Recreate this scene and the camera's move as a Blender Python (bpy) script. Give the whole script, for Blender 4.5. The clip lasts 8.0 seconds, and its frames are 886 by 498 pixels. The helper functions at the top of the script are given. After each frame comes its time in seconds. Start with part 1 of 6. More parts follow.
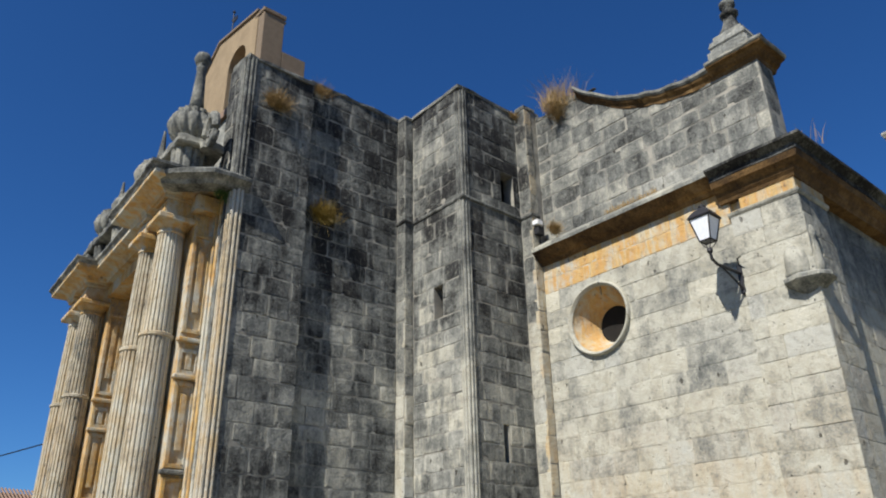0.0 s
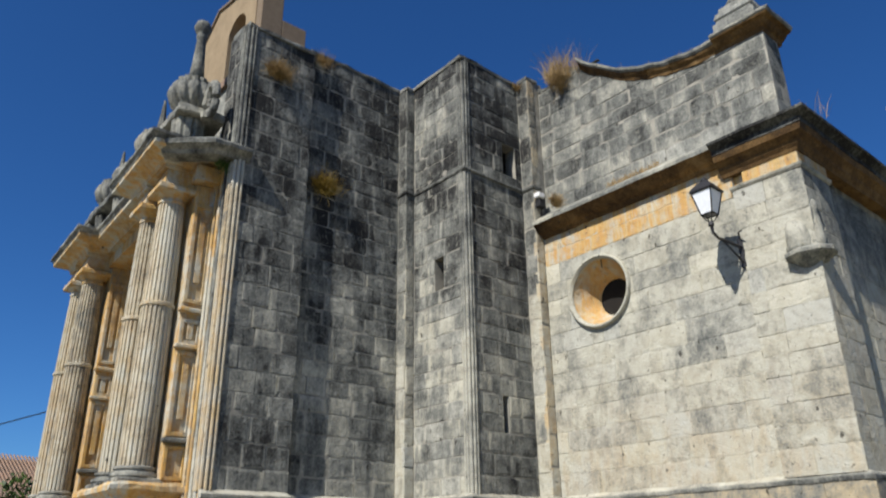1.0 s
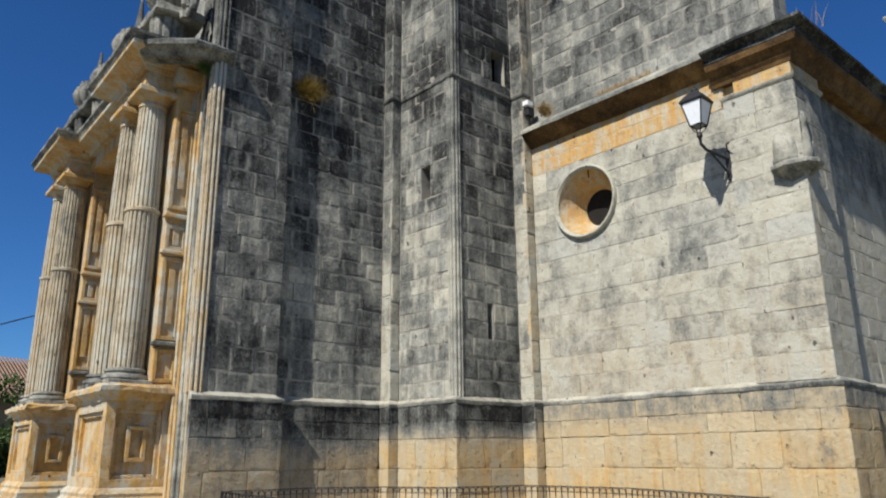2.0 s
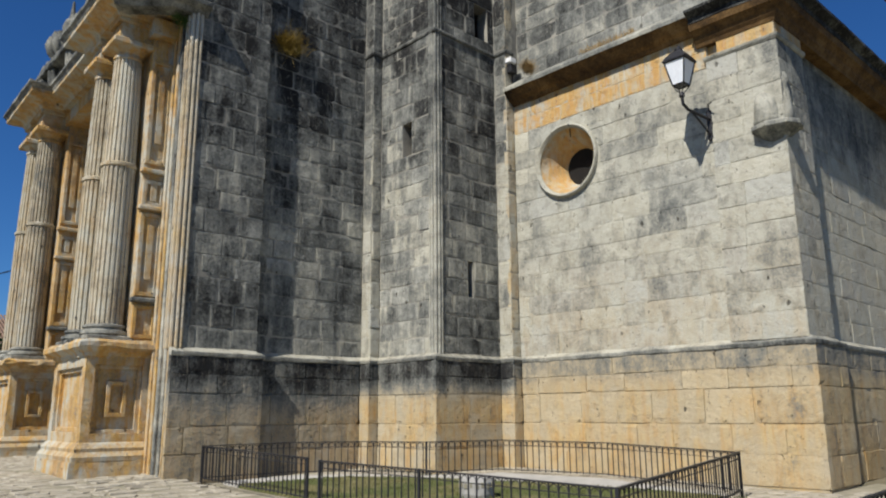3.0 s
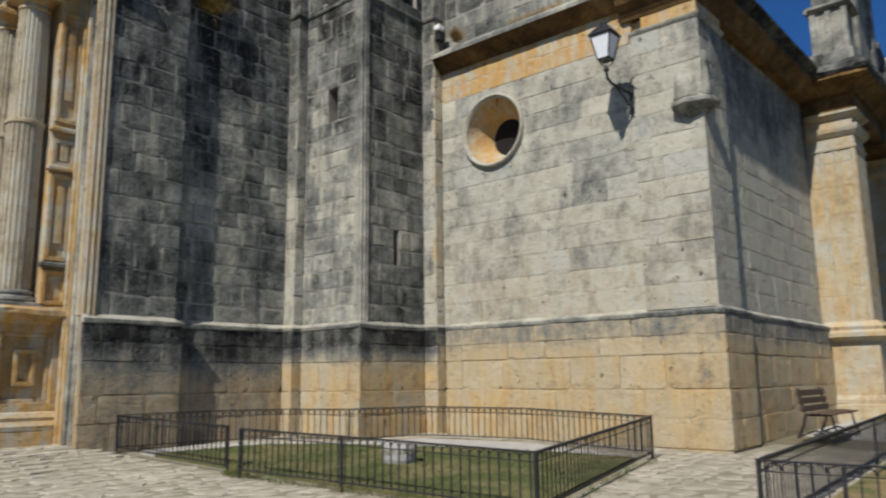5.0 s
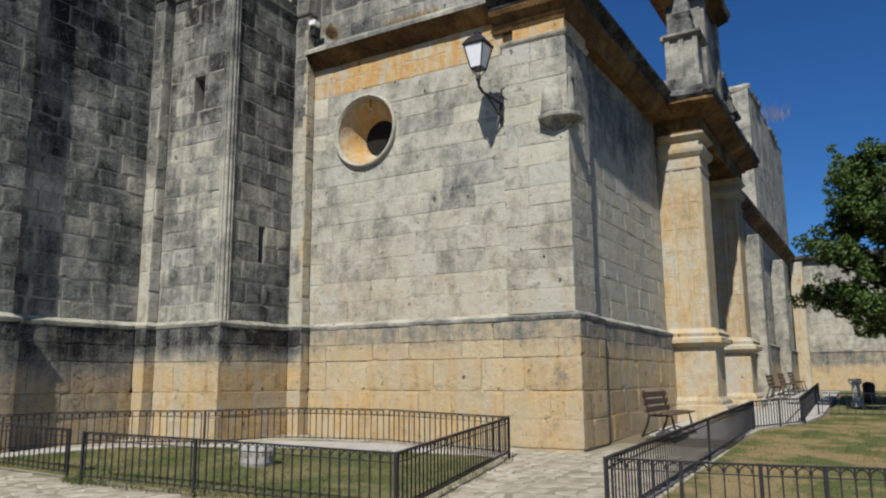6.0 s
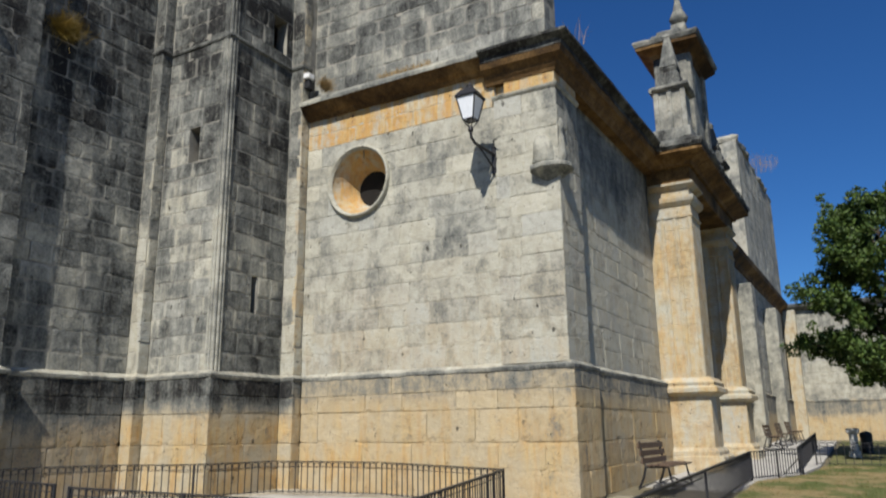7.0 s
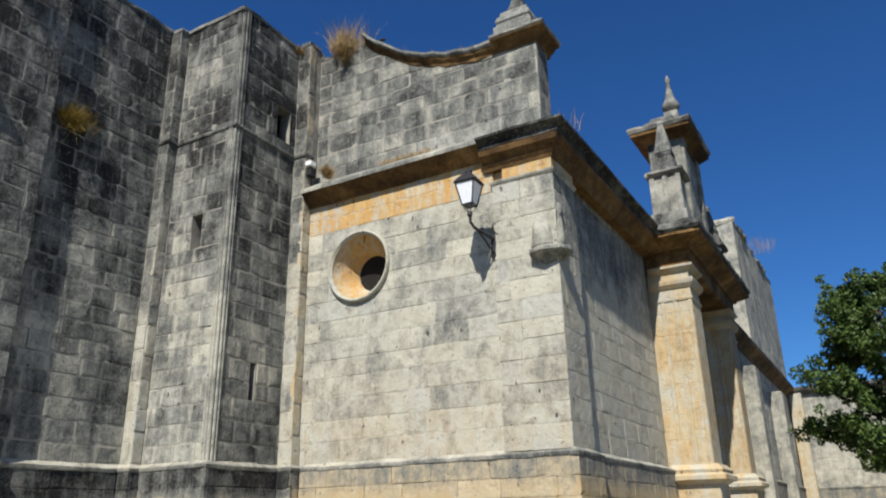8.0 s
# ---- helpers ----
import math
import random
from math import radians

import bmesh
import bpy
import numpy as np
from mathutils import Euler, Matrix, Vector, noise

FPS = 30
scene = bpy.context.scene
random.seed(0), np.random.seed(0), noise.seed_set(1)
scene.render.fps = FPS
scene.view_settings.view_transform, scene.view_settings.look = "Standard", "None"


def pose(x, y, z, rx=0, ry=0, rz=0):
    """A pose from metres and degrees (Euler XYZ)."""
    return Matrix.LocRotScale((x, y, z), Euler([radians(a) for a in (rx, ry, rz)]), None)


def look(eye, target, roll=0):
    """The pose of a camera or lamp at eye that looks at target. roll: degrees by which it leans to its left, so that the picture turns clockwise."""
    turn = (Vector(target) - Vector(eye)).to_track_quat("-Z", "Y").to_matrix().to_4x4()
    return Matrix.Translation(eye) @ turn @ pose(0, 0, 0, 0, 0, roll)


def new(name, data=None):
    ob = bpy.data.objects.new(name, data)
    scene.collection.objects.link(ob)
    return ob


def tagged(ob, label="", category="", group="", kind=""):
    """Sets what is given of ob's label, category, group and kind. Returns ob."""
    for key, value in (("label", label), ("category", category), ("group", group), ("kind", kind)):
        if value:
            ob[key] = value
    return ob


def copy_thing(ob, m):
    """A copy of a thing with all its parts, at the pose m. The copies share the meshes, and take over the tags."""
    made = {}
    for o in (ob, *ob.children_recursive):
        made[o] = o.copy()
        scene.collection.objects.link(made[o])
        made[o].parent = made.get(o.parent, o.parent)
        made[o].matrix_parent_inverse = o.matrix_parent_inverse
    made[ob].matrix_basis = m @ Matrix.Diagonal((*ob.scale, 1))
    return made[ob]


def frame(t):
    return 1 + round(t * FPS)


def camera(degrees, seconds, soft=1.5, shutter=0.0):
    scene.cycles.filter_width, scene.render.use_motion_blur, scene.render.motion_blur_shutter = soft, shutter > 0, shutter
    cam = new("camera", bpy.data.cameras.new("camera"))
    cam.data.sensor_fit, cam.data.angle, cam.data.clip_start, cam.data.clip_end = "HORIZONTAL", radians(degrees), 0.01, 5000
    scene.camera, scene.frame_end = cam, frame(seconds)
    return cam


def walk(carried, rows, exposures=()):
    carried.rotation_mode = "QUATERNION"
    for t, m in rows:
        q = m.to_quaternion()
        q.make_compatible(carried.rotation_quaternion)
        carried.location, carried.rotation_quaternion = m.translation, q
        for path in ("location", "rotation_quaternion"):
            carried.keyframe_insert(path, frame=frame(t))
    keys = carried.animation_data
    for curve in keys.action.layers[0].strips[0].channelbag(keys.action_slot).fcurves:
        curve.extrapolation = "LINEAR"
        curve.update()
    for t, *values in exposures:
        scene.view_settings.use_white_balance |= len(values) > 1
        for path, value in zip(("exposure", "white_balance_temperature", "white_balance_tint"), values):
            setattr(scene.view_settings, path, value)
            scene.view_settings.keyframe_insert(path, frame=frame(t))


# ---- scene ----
cam = camera(61.13, 8.0, soft=2.0, shutter=0.5)
EYE = 1.2
PATH = [  # seconds, yaw, pitch, roll
    (0, -40.65, 24.71, 1.03),
    (0.5, -40.84, 24.48, 0.91),
    (1, -40.73, 22.57, 0.66),
    (1.5, -41.02, 18.47, 0.55),
    (3, -43.43, 12.39, 0.37),
    (3.5, -43.61, 10.52, 0.27),
    (4, -43.61, 9.70, 0.29),
    (4.2, -43.61, 9.56, 0.25),
    (5.3, -52.59, 9.97, 0.45),
    (5.5, -54.86, 9.87, 0.14),
    (6, -59.41, 9.92, 0.38),
    (6.5, -59.87, 10.79, 0.47),
    (7, -59.89, 13.69, 0.66),
    (7.5, -59.82, 17.50, 0.83),
    (8, -59.76, 20.11, 1.06)]
walk(cam, [(t, pose(0, 0, EYE, 90 + p, r, y)) for t, y, p, r in PATH],
     [(0.0, 0.52), (1.5, 0.47), (3.0, 0.26), (4.0, 0.10), (5.5, 0.04), (6.5, 0.23), (7.5, 0.34), (8.0, 0.47)])

# ---- light ----
SUN = Vector((0.84, 0.195, -0.93)).normalized()
world = bpy.data.worlds.new("sky")
scene.world = world
world.use_nodes = True
wn, wl = world.node_tree.nodes, world.node_tree.links
wn.clear()
sky = wn.new("ShaderNodeTexSky")
sky.sky_type = "NISHITA"
sky.sun_disc = False
sky.sun_elevation = math.asin(-SUN.z)
sky.sun_rotation = math.atan2(-SUN.x, -SUN.y)
sky.altitude, sky.air_density, sky.dust_density, sky.ozone_density = 900, 1.0, 0.2, 4.0
tone = wn.new("ShaderNodeHueSaturation")
tone.inputs["Saturation"].default_value = 1.15
tone.inputs["Value"].default_value = 1.0
back = wn.new("ShaderNodeBackground")
back.inputs["Strength"].default_value = 0.052
wout = wn.new("ShaderNodeOutputWorld")
wl.new(sky.outputs[0], tone.inputs["Color"])
deep = wn.new("ShaderNodeMix")
deep.data_type, deep.blend_type = "RGBA", "MULTIPLY"
deep.inputs[0].default_value = 1.0
deep.inputs[7].default_value = (0.63, 1.03, 1.44, 1)
wl.new(tone.outputs[0], deep.inputs[6])
wl.new(deep.outputs[2], back.inputs["Color"])
wl.new(back.outputs[0], wout.inputs["Surface"])
sun = new("sun", bpy.data.lights.new("sun", "SUN"))
sun.data.energy, sun.data.angle, sun.data.color = 5.0, radians(0.6), (1.0, 0.955, 0.885)
sun.matrix_world = look((0, 0, 40), Vector((0, 0, 40)) + SUN)

# ---- materials ----


class Nodes:
    """A short hand for node trees."""

    def __init__(self, name):
        self.mat = bpy.data.materials.new(name)
        self.mat.use_nodes = True
        self.t = self.mat.node_tree
        self.bsdf = self.t.nodes["Principled BSDF"]

    def add(self, kind, **sets):
        n = self.t.nodes.new(kind)
        for k, v in sets.items():
            n.inputs[k.replace("_", " ")].default_value = v
        return n

    def join(self, a, b):
        self.t.links.new(a, b)

    def math(self, op, a, b, clamp=False):
        n = self.t.nodes.new("ShaderNodeMath")
        n.operation, n.use_clamp = op, clamp
        for sock, v in zip(n.inputs, (a, b)):
            if isinstance(v, (int, float)):
                sock.default_value = v
            else:
                self.join(v, sock)
        return n.outputs[0]

    def noise(self, scale, detail=4.0, rough=0.55, stretch=(1, 1, 1), shift=(0, 0, 0), own=False, bend=0.0):
        src = self.add("ShaderNodeTexCoord").outputs["Object"] if own else self.add("ShaderNodeNewGeometry").outputs["Position"]
        m = self.add("ShaderNodeMapping")
        m.inputs["Scale"].default_value, m.inputs["Location"].default_value = stretch, shift
        self.join(src, m.inputs["Vector"])
        n = self.add("ShaderNodeTexNoise", Scale=scale, Detail=detail, Roughness=rough, Distortion=bend)
        self.join(m.outputs[0], n.inputs["Vector"])
        return n.outputs["Fac"]

    def chips(self, scale, seed):
        """Sparse knocked-out spots, longer than wide, with ragged rims."""
        m = self.add("ShaderNodeMapping")
        m.inputs["Scale"].default_value, m.inputs["Location"].default_value = (1.3, 1.3, 0.8), (seed, 1.7, seed * 0.3)
        self.join(self.add("ShaderNodeNewGeometry").outputs["Position"], m.inputs["Vector"])
        v = self.add("ShaderNodeTexVoronoi", Scale=scale)
        self.join(m.outputs[0], v.inputs["Vector"])
        rag = self.math("ADD", v.outputs["Distance"], self.math("MULTIPLY", self.math("SUBTRACT", self.noise(9, 5, 0.75), 0.5), 0.32))
        some = self.ramp(self.noise(0.9, 3, 0.6, shift=(seed, 8, 2)), 0.42, 0.52)
        return self.math("MULTIPLY", self.ramp(rag, 0.055, 0.09, 1.0, 0.0), some)

    def ramp(self, value, a, b, to0=0.0, to1=1.0, smooth=True):
        n = self.t.nodes.new("ShaderNodeMapRange")
        n.interpolation_type = "SMOOTHSTEP" if smooth else "LINEAR"
        self.join(value, n.inputs["Value"])
        for k, v in (("From Min", a), ("From Max", b), ("To Min", to0), ("To Max", to1)):
            n.inputs[k].default_value = v
        return n.outputs["Result"]

    def mix(self, fac, a, b, blend="MIX"):
        n = self.t.nodes.new("ShaderNodeMix")
        n.data_type, n.blend_type = "RGBA", blend
        for sock, v in ((n.inputs[0], fac), (n.inputs[6], a), (n.inputs[7], b)):
            if isinstance(v, (int, float)):
                sock.default_value = v
            elif isinstance(v, tuple):
                sock.default_value = (*v, 1)
            else:
                self.join(v, sock)
        return n.outputs[2]

    def height(self):
        sep = self.add("ShaderNodeSeparateXYZ")
        self.join(self.add("ShaderNodeNewGeometry").outputs["Position"], sep.inputs[0])
        return sep.outputs["Z"]

    def rand(self):
        return self.add("ShaderNodeObjectInfo").outputs["Random"]

    def finish(self, colour, rough=0.9, bump=None, dist=0.01, strength=0.5, metal=0.0):
        if isinstance(colour, tuple):
            self.bsdf.inputs["Base Color"].default_value = (*colour, 1)
        else:
            self.join(colour, self.bsdf.inputs["Base Color"])
        self.bsdf.inputs["Roughness"].default_value = rough
        self.bsdf.inputs["Metallic"].default_value = metal
        self.bsdf.inputs["Specular IOR Level"].default_value = 0.25
        if bump is not None:
            b = self.add("ShaderNodeBump", Strength=strength, Distance=dist)
            self.join(bump, b.inputs["Height"])
            self.join(b.outputs[0], self.bsdf.inputs["Normal"])
        return self.mat


PALE, GREY, DARK, OCHRE = (0.430, 0.416, 0.343), (0.146, 0.150, 0.136), (0.015, 0.015, 0.015), (0.48, 0.36, 0.18)


SPEC = {}


def limestone(name, bias, *rest, **more):
    """Makes the stone and keeps its recipe, from which single blocks get the same stone with worn, paler edges."""
    SPEC[name] = (bias, rest, more)
    return stone(name, False, bias, *rest, **more)


def stone(name, rim, bias, zs=(), patch=2.2, streak=1.5, block=0.22, ochre=(0.0, ()), pale=PALE, dark=DARK, seed=0.0, white=0.5, grey=GREY, iron=(OCHRE, (0.46, 0.28, 0.10)), edge=0.12):
    """Weathered limestone. bias: how far the dark crust has spread; zs: (z0, z1, more) darkens or pales it with height,
    on some stones for light or shade put into the colour; ochre: its share, and (z0, z1) between which the iron-stained
    stone fades out upwards; white: leached pale runs."""
    k = Nodes(name)
    z, r = k.height(), k.rand()
    other = k.math("FRACT", k.math("MULTIPLY", r, 17.3), 0.0)
    big = k.noise(0.75, 5, 0.55, shift=(seed, seed, 0), bend=0.3)
    mid = k.noise(3.1, 7, 0.66, shift=(0, seed, seed), bend=0.3)
    run = k.noise(1.9, 7, 0.66, stretch=(1.9, 1.9, 0.33), shift=(seed, 3, 0), bend=0.35)
    thin = k.noise(4.5, 6, 0.7, stretch=(2.0, 2.0, 0.3), shift=(1, seed, 2), bend=0.25)
    fine = k.noise(22, 6, 0.72)
    grit = k.noise(90, 2, 0.6)
    blot = k.noise(7.5, 5, 0.7, shift=(3, 2, seed), bend=0.35)
    d = k.math("ADD", k.math("MULTIPLY", k.math("SUBTRACT", big, 0.5), patch), bias)
    d = k.math("ADD", d, k.math("MULTIPLY", k.math("SUBTRACT", run, 0.5), streak * 0.75))
    d = k.math("ADD", d, k.math("MULTIPLY", k.math("SUBTRACT", mid, 0.5), 1.15))
    d = k.math("ADD", d, k.math("MULTIPLY", k.math("SUBTRACT", r, 0.5), block))
    d = k.math("ADD", d, k.math("MULTIPLY", k.math("SUBTRACT", fine, 0.5), 1.0))
    for z0, z1, more in zs:
        d = k.math("ADD", d, k.ramp(z, z0, z1, 0.0, more))
    if rim:
        sep = k.add("ShaderNodeSeparateXYZ")
        k.join(k.add("ShaderNodeTexCoord").outputs["Object"], sep.inputs[0])
        side = k.math("ABSOLUTE", sep.outputs["X"], 0.0)
        rise = k.math("SUBTRACT", k.math("ABSOLUTE", sep.outputs["Z"], 0.0), 0.03)
        near = k.math("ADD", k.math("MAXIMUM", k.math("ADD", side, 0.02), rise), k.math("MULTIPLY", k.math("SUBTRACT", mid, 0.5), 0.55))
        d = k.math("SUBTRACT", d, k.math("MULTIPLY", k.ramp(near, 0.41, 0.545, -0.06, 1.0), k.ramp(k.noise(1.3, 3, 0.5, shift=(5, seed, 9)), 0.35, 0.62, edge * 0.3, edge * 2.0)))
    base = k.mix(k.ramp(fine, 0.25, 0.8), tuple(c * 0.84 for c in pale), tuple(min(1, c * 1.12) for c in pale))
    base = k.mix(k.ramp(mid, 0.42, 0.62, 0.0, 0.5), base, tuple(c * f for c, f in zip(pale, (0.8, 0.76, 0.68))))
    base = k.mix(k.ramp(other, 0.55, 1.0, 0.0, 0.55), base, tuple(c * f for c, f in zip(pale, (0.86, 0.90, 1.0))))
    base = k.mix(k.ramp(other, 0.22, 0.0, 0.0, 0.45), base, tuple(min(0.9, c * f) for c, f in zip(pale, (1.22, 1.2, 1.17))))
    if ochre[0]:
        o = k.math("ADD", k.ramp(big, 0.38, 0.6, 0.1, 0.8), k.ramp(run, 0.4, 0.64, -0.2, 0.7))
        o = k.math("ADD", o, k.ramp(mid, 0.4, 0.62, -0.2, 0.25))
        o = k.math("ADD", o, k.ramp(other, 0.0, 1.0, -0.18, 0.18))
        if ochre[1]:
            o = k.math("MULTIPLY", o, k.ramp(z, *ochre[1], 1.0, 0.0))
        base = k.mix(k.math("MULTIPLY", o, ochre[0], True), base, k.mix(k.ramp(thin, 0.4, 0.65), *iron))
    c = k.mix(k.ramp(d, 0.0, 0.72), base, grey)
    c = k.mix(k.ramp(d, 0.52, 1.15), c, dark)
    leach = k.math("ADD", k.ramp(thin, 0.56, 0.68, 0.0, 0.6), k.ramp(blot, 0.57, 0.68, 0.0, 0.65))
    c = k.mix(k.math("MULTIPLY", leach, white, True), c, tuple(x * 0.85 for x in pale))
    c = k.mix(k.ramp(blot, 0.42, 0.33, 0.0, 0.3), c, tuple(x * 0.5 for x in grey))
    pits = k.ramp(k.noise(9, 5, 0.75, shift=(7, 1, seed)), 0.632, 0.67)
    c = k.mix(k.math("MULTIPLY", pits, 0.72), c, (0.05, 0.045, 0.04))
    chips = k.chips(2.1, seed)
    c = k.mix(k.math("MULTIPLY", chips, 0.8), c, (0.045, 0.038, 0.03))
    h = k.math("ADD", k.math("MULTIPLY", fine, 0.32), k.math("MULTIPLY", grit, 0.12))
    h = k.math("SUBTRACT", k.math("ADD", h, k.math("MULTIPLY", mid, 1.8)), k.math("MULTIPLY", pits, 0.8))
    h = k.math("SUBTRACT", k.math("ADD", h, k.math("MULTIPLY", blot, 0.8)), k.math("MULTIPLY", chips, 1.4))
    return k.finish(c, 0.92, h, 0.026, 0.8)


def plain(name, a, b, scale=6.0, rough=0.8, dist=0.01, metal=0.0, strength=0.4):
    k = Nodes(name)
    n = k.noise(scale, 5, 0.6)
    f = k.noise(scale * 7, 4, 0.6)
    c = k.mix(k.ramp(n, 0.3, 0.7), a, b)
    c = k.mix(k.ramp(f, 0.3, 0.8, 0.0, 0.35), c, tuple(x * 0.55 for x in a))
    c = k.mix(k.ramp(k.rand(), 0, 1, 0.0, 0.3), c, tuple(x * 0.75 for x in b))
    return k.finish(c, rough, f, dist, strength, metal)


M_PIER = limestone("black_crusted_limestone", 0.61, block=0.30, zs=((2.4, 6.5, 0.02), (6.0, 9.8, 0.28)), patch=1.7, seed=0.0, white=0.45, edge=0.22)
M_BUTT = limestone("grey_crusted_limestone", 0.37, ((4.5, 9.5, 0.50),), patch=1.7, block=0.28, seed=4.0, edge=0.22)
M_STRIP = limestone("pale_strip_limestone", 0.26, ((4.5, 10.0, 0.5),), patch=1.2, streak=1.2, block=0.4, ochre=(0.12, ()), seed=29.0, edge=0.15)
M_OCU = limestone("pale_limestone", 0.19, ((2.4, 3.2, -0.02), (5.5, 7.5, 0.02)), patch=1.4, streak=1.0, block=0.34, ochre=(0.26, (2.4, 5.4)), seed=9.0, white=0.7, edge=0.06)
M_OCUTOP = limestone("pale_ochre_limestone", 0.0, (), patch=0.8, streak=0.6, block=0.12, ochre=(1.15, ()), seed=2.0, iron=((0.48, 0.33, 0.14), (0.47, 0.25, 0.07)))
M_STRIPO = limestone("ochre_strip_limestone", 0.05, ((4.5, 10.0, 0.3),), patch=1.2, streak=1.2, block=0.3, ochre=(0.55, ()), seed=31.0, white=0.7, edge=0.08)
# Paler above 2.33 m: the sunlit top edge is put into the colour.
M_CAP = limestone("weathered_sunlit_edge_limestone", 0.52, ((2.33, 2.40, -0.27),), patch=1.8, streak=0.5, block=0.1, ochre=(0.1, ()), seed=33.0, white=0.4)
M_GABLE = limestone("grey_gable_limestone", 0.60, ((9, 12, 0.04),), patch=1.4, streak=1.2, block=0.3, seed=13.0, edge=0.14)
M_PLINTH = limestone("stained_plinth_limestone", -0.02, ((1.6, 2.1, 0.50),), patch=1.1, streak=1.6, block=0.3, pale=(0.42, 0.35, 0.23), ochre=(0.66, (1.45, 2.2)), seed=5.0, white=0.3, edge=0.1)
M_PLINTHDARK = limestone("black_plinth_limestone", 0.0, ((1.35, 2.05, 1.0),), patch=1.0, streak=1.8, block=0.15, pale=(0.40, 0.35, 0.25), ochre=(0.85, (1.2, 1.9)), seed=6.0, white=0.25, edge=0.06)
M_PLINTHBLACK = limestone("crusted_plinth_limestone", 0.22, ((1.1, 2.05, 0.72),), patch=1.2, streak=1.8, block=0.2, pale=(0.38, 0.33, 0.24), ochre=(0.7, (0.9, 1.8)), seed=7.0, white=0.5, edge=0.06)
# Dark brown beyond the ochre: soffit shade is put into this stone's colour.
M_CORNICE = limestone("ochre_shade_cornice_limestone", 0.66, (), patch=1.6, streak=0.4, block=0.1, ochre=(1.0, ()), pale=(0.30, 0.19, 0.08), dark=(0.022, 0.014, 0.008), seed=3.0, white=0.08, grey=(0.11, 0.062, 0.022), iron=((0.34, 0.21, 0.07), (0.30, 0.15, 0.04)))
M_CROWN = limestone("black_crown_limestone", 0.98, (), patch=1.2, streak=0.4, block=0.1, ochre=(0.3, ()), seed=41.0, white=0.35)
M_LEDGE = limestone("lichen_ledge_limestone", 0.62, (), patch=1.4, streak=0.4, block=0.1, ochre=(0.15, ()), seed=8.0)
# Orange beyond the real ochre: bounce light is put into this stone's colour.
M_FACADE = limestone("warm_facade_limestone", 0.10, (), patch=1.5, streak=1.2, block=0.1, ochre=(1.0, ()), seed=15.0, white=0.6, iron=((0.52, 0.33, 0.10), (0.50, 0.25, 0.045)))
M_COLUMN = limestone("greyish_column_limestone", 0.06, ((5.5, 8.0, 0.12),), patch=1.5, streak=1.6, block=0.2, ochre=(0.5, ()), seed=27.0, white=0.5)
M_ORNAMENT = limestone("grey_ornament_limestone", 0.64, (), patch=1.6, streak=0.7, block=0.2, ochre=(0.2, ()), seed=17.0)
# Darker from 7.2 m up to 8.4 m.
M_PORTAL = limestone("yellow_portal_limestone", -0.02, ((7.2, 8.4, 0.3),), patch=1.0, streak=1.0, block=0.1, ochre=(0.6, ()), seed=19.0, white=0.6)
# Dark streaks above 5.2 m also hold the cornice's shade, put into the colour.
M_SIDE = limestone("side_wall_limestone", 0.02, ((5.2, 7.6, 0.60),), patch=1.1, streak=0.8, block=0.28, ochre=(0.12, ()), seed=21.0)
M_FAR = limestone("far_wall_limestone", 0.32, ((6, 17, 0.1),), patch=1.0, streak=0.9, block=0.15, ochre=(0.2, (1, 5)), seed=23.0)
M_MORTARO = plain("ochre_lime_mortar", (0.36, 0.30, 0.20), (0.22, 0.19, 0.14), 1.2, 0.95)
M_MORTARP = plain("pale_lime_mortar", (0.36, 0.335, 0.28), (0.24, 0.225, 0.19), 1.2, 0.95)
M_MORTAR = plain("lime_mortar", (0.36, 0.34, 0.285), (0.12, 0.118, 0.105), 1.6, 0.95)
M_IRON = plain("dark_wrought_iron", (0.028, 0.028, 0.032), (0.045, 0.044, 0.045), 9, 0.5, 0.003, 0.35)
M_PANE = plain("frosted_lamp_pane", (0.80, 0.82, 0.84), (0.72, 0.75, 0.78), 4, 0.35, 0.001)
M_WOOD = plain("weathered_bench_wood", (0.16, 0.105, 0.065), (0.10, 0.07, 0.05), 12, 0.75)
M_VOID = plain("dark_interior", (0.02, 0.018, 0.015), (0.012, 0.011, 0.01), 3, 0.95)
M_RENDER = plain("tan_lime_render", (0.31, 0.235, 0.145), (0.24, 0.18, 0.11), 1.5, 0.95, 0.03, 0.0, 0.7)
M_BRICK = plain("old_brick", (0.17, 0.13, 0.09), (0.21, 0.16, 0.11), 7, 0.95, 0.02)
M_TILE = plain("roof_tile", (0.30, 0.19, 0.13), (0.22, 0.16, 0.12), 3, 0.9, 0.02)
M_LIMEW = plain("whitish_weathered_stone", (0.62, 0.60, 0.55), (0.42, 0.41, 0.38), 5, 0.9, 0.02)
M_WHITE = plain("white_plastic", (0.78, 0.78, 0.76), (0.7, 0.7, 0.68), 5, 0.5)
M_FLAG = plain("limestone_paving", (0.54, 0.49, 0.39), (0.33, 0.295, 0.225), 3.5, 0.95, 0.03, 0.0, 0.8)
M_BED = plain("paving_bed_soil", (0.36, 0.32, 0.24), (0.22, 0.205, 0.14), 2.2, 0.97, 0.03)
M_SOIL = plain("dry_soil", (0.20, 0.17, 0.115), (0.12, 0.11, 0.065), 1.4, 0.97, 0.03)
M_CONC = plain("pale_concrete", (0.46, 0.44, 0.40), (0.36, 0.35, 0.32), 2.0, 0.9)
M_ROAD = plain("worn_asphalt", (0.36, 0.33, 0.285), (0.29, 0.27, 0.235), 1.2, 0.95)
M_BARK = plain("grey_brown_bark", (0.09, 0.07, 0.055), (0.05, 0.04, 0.033), 10, 0.95, 0.03)
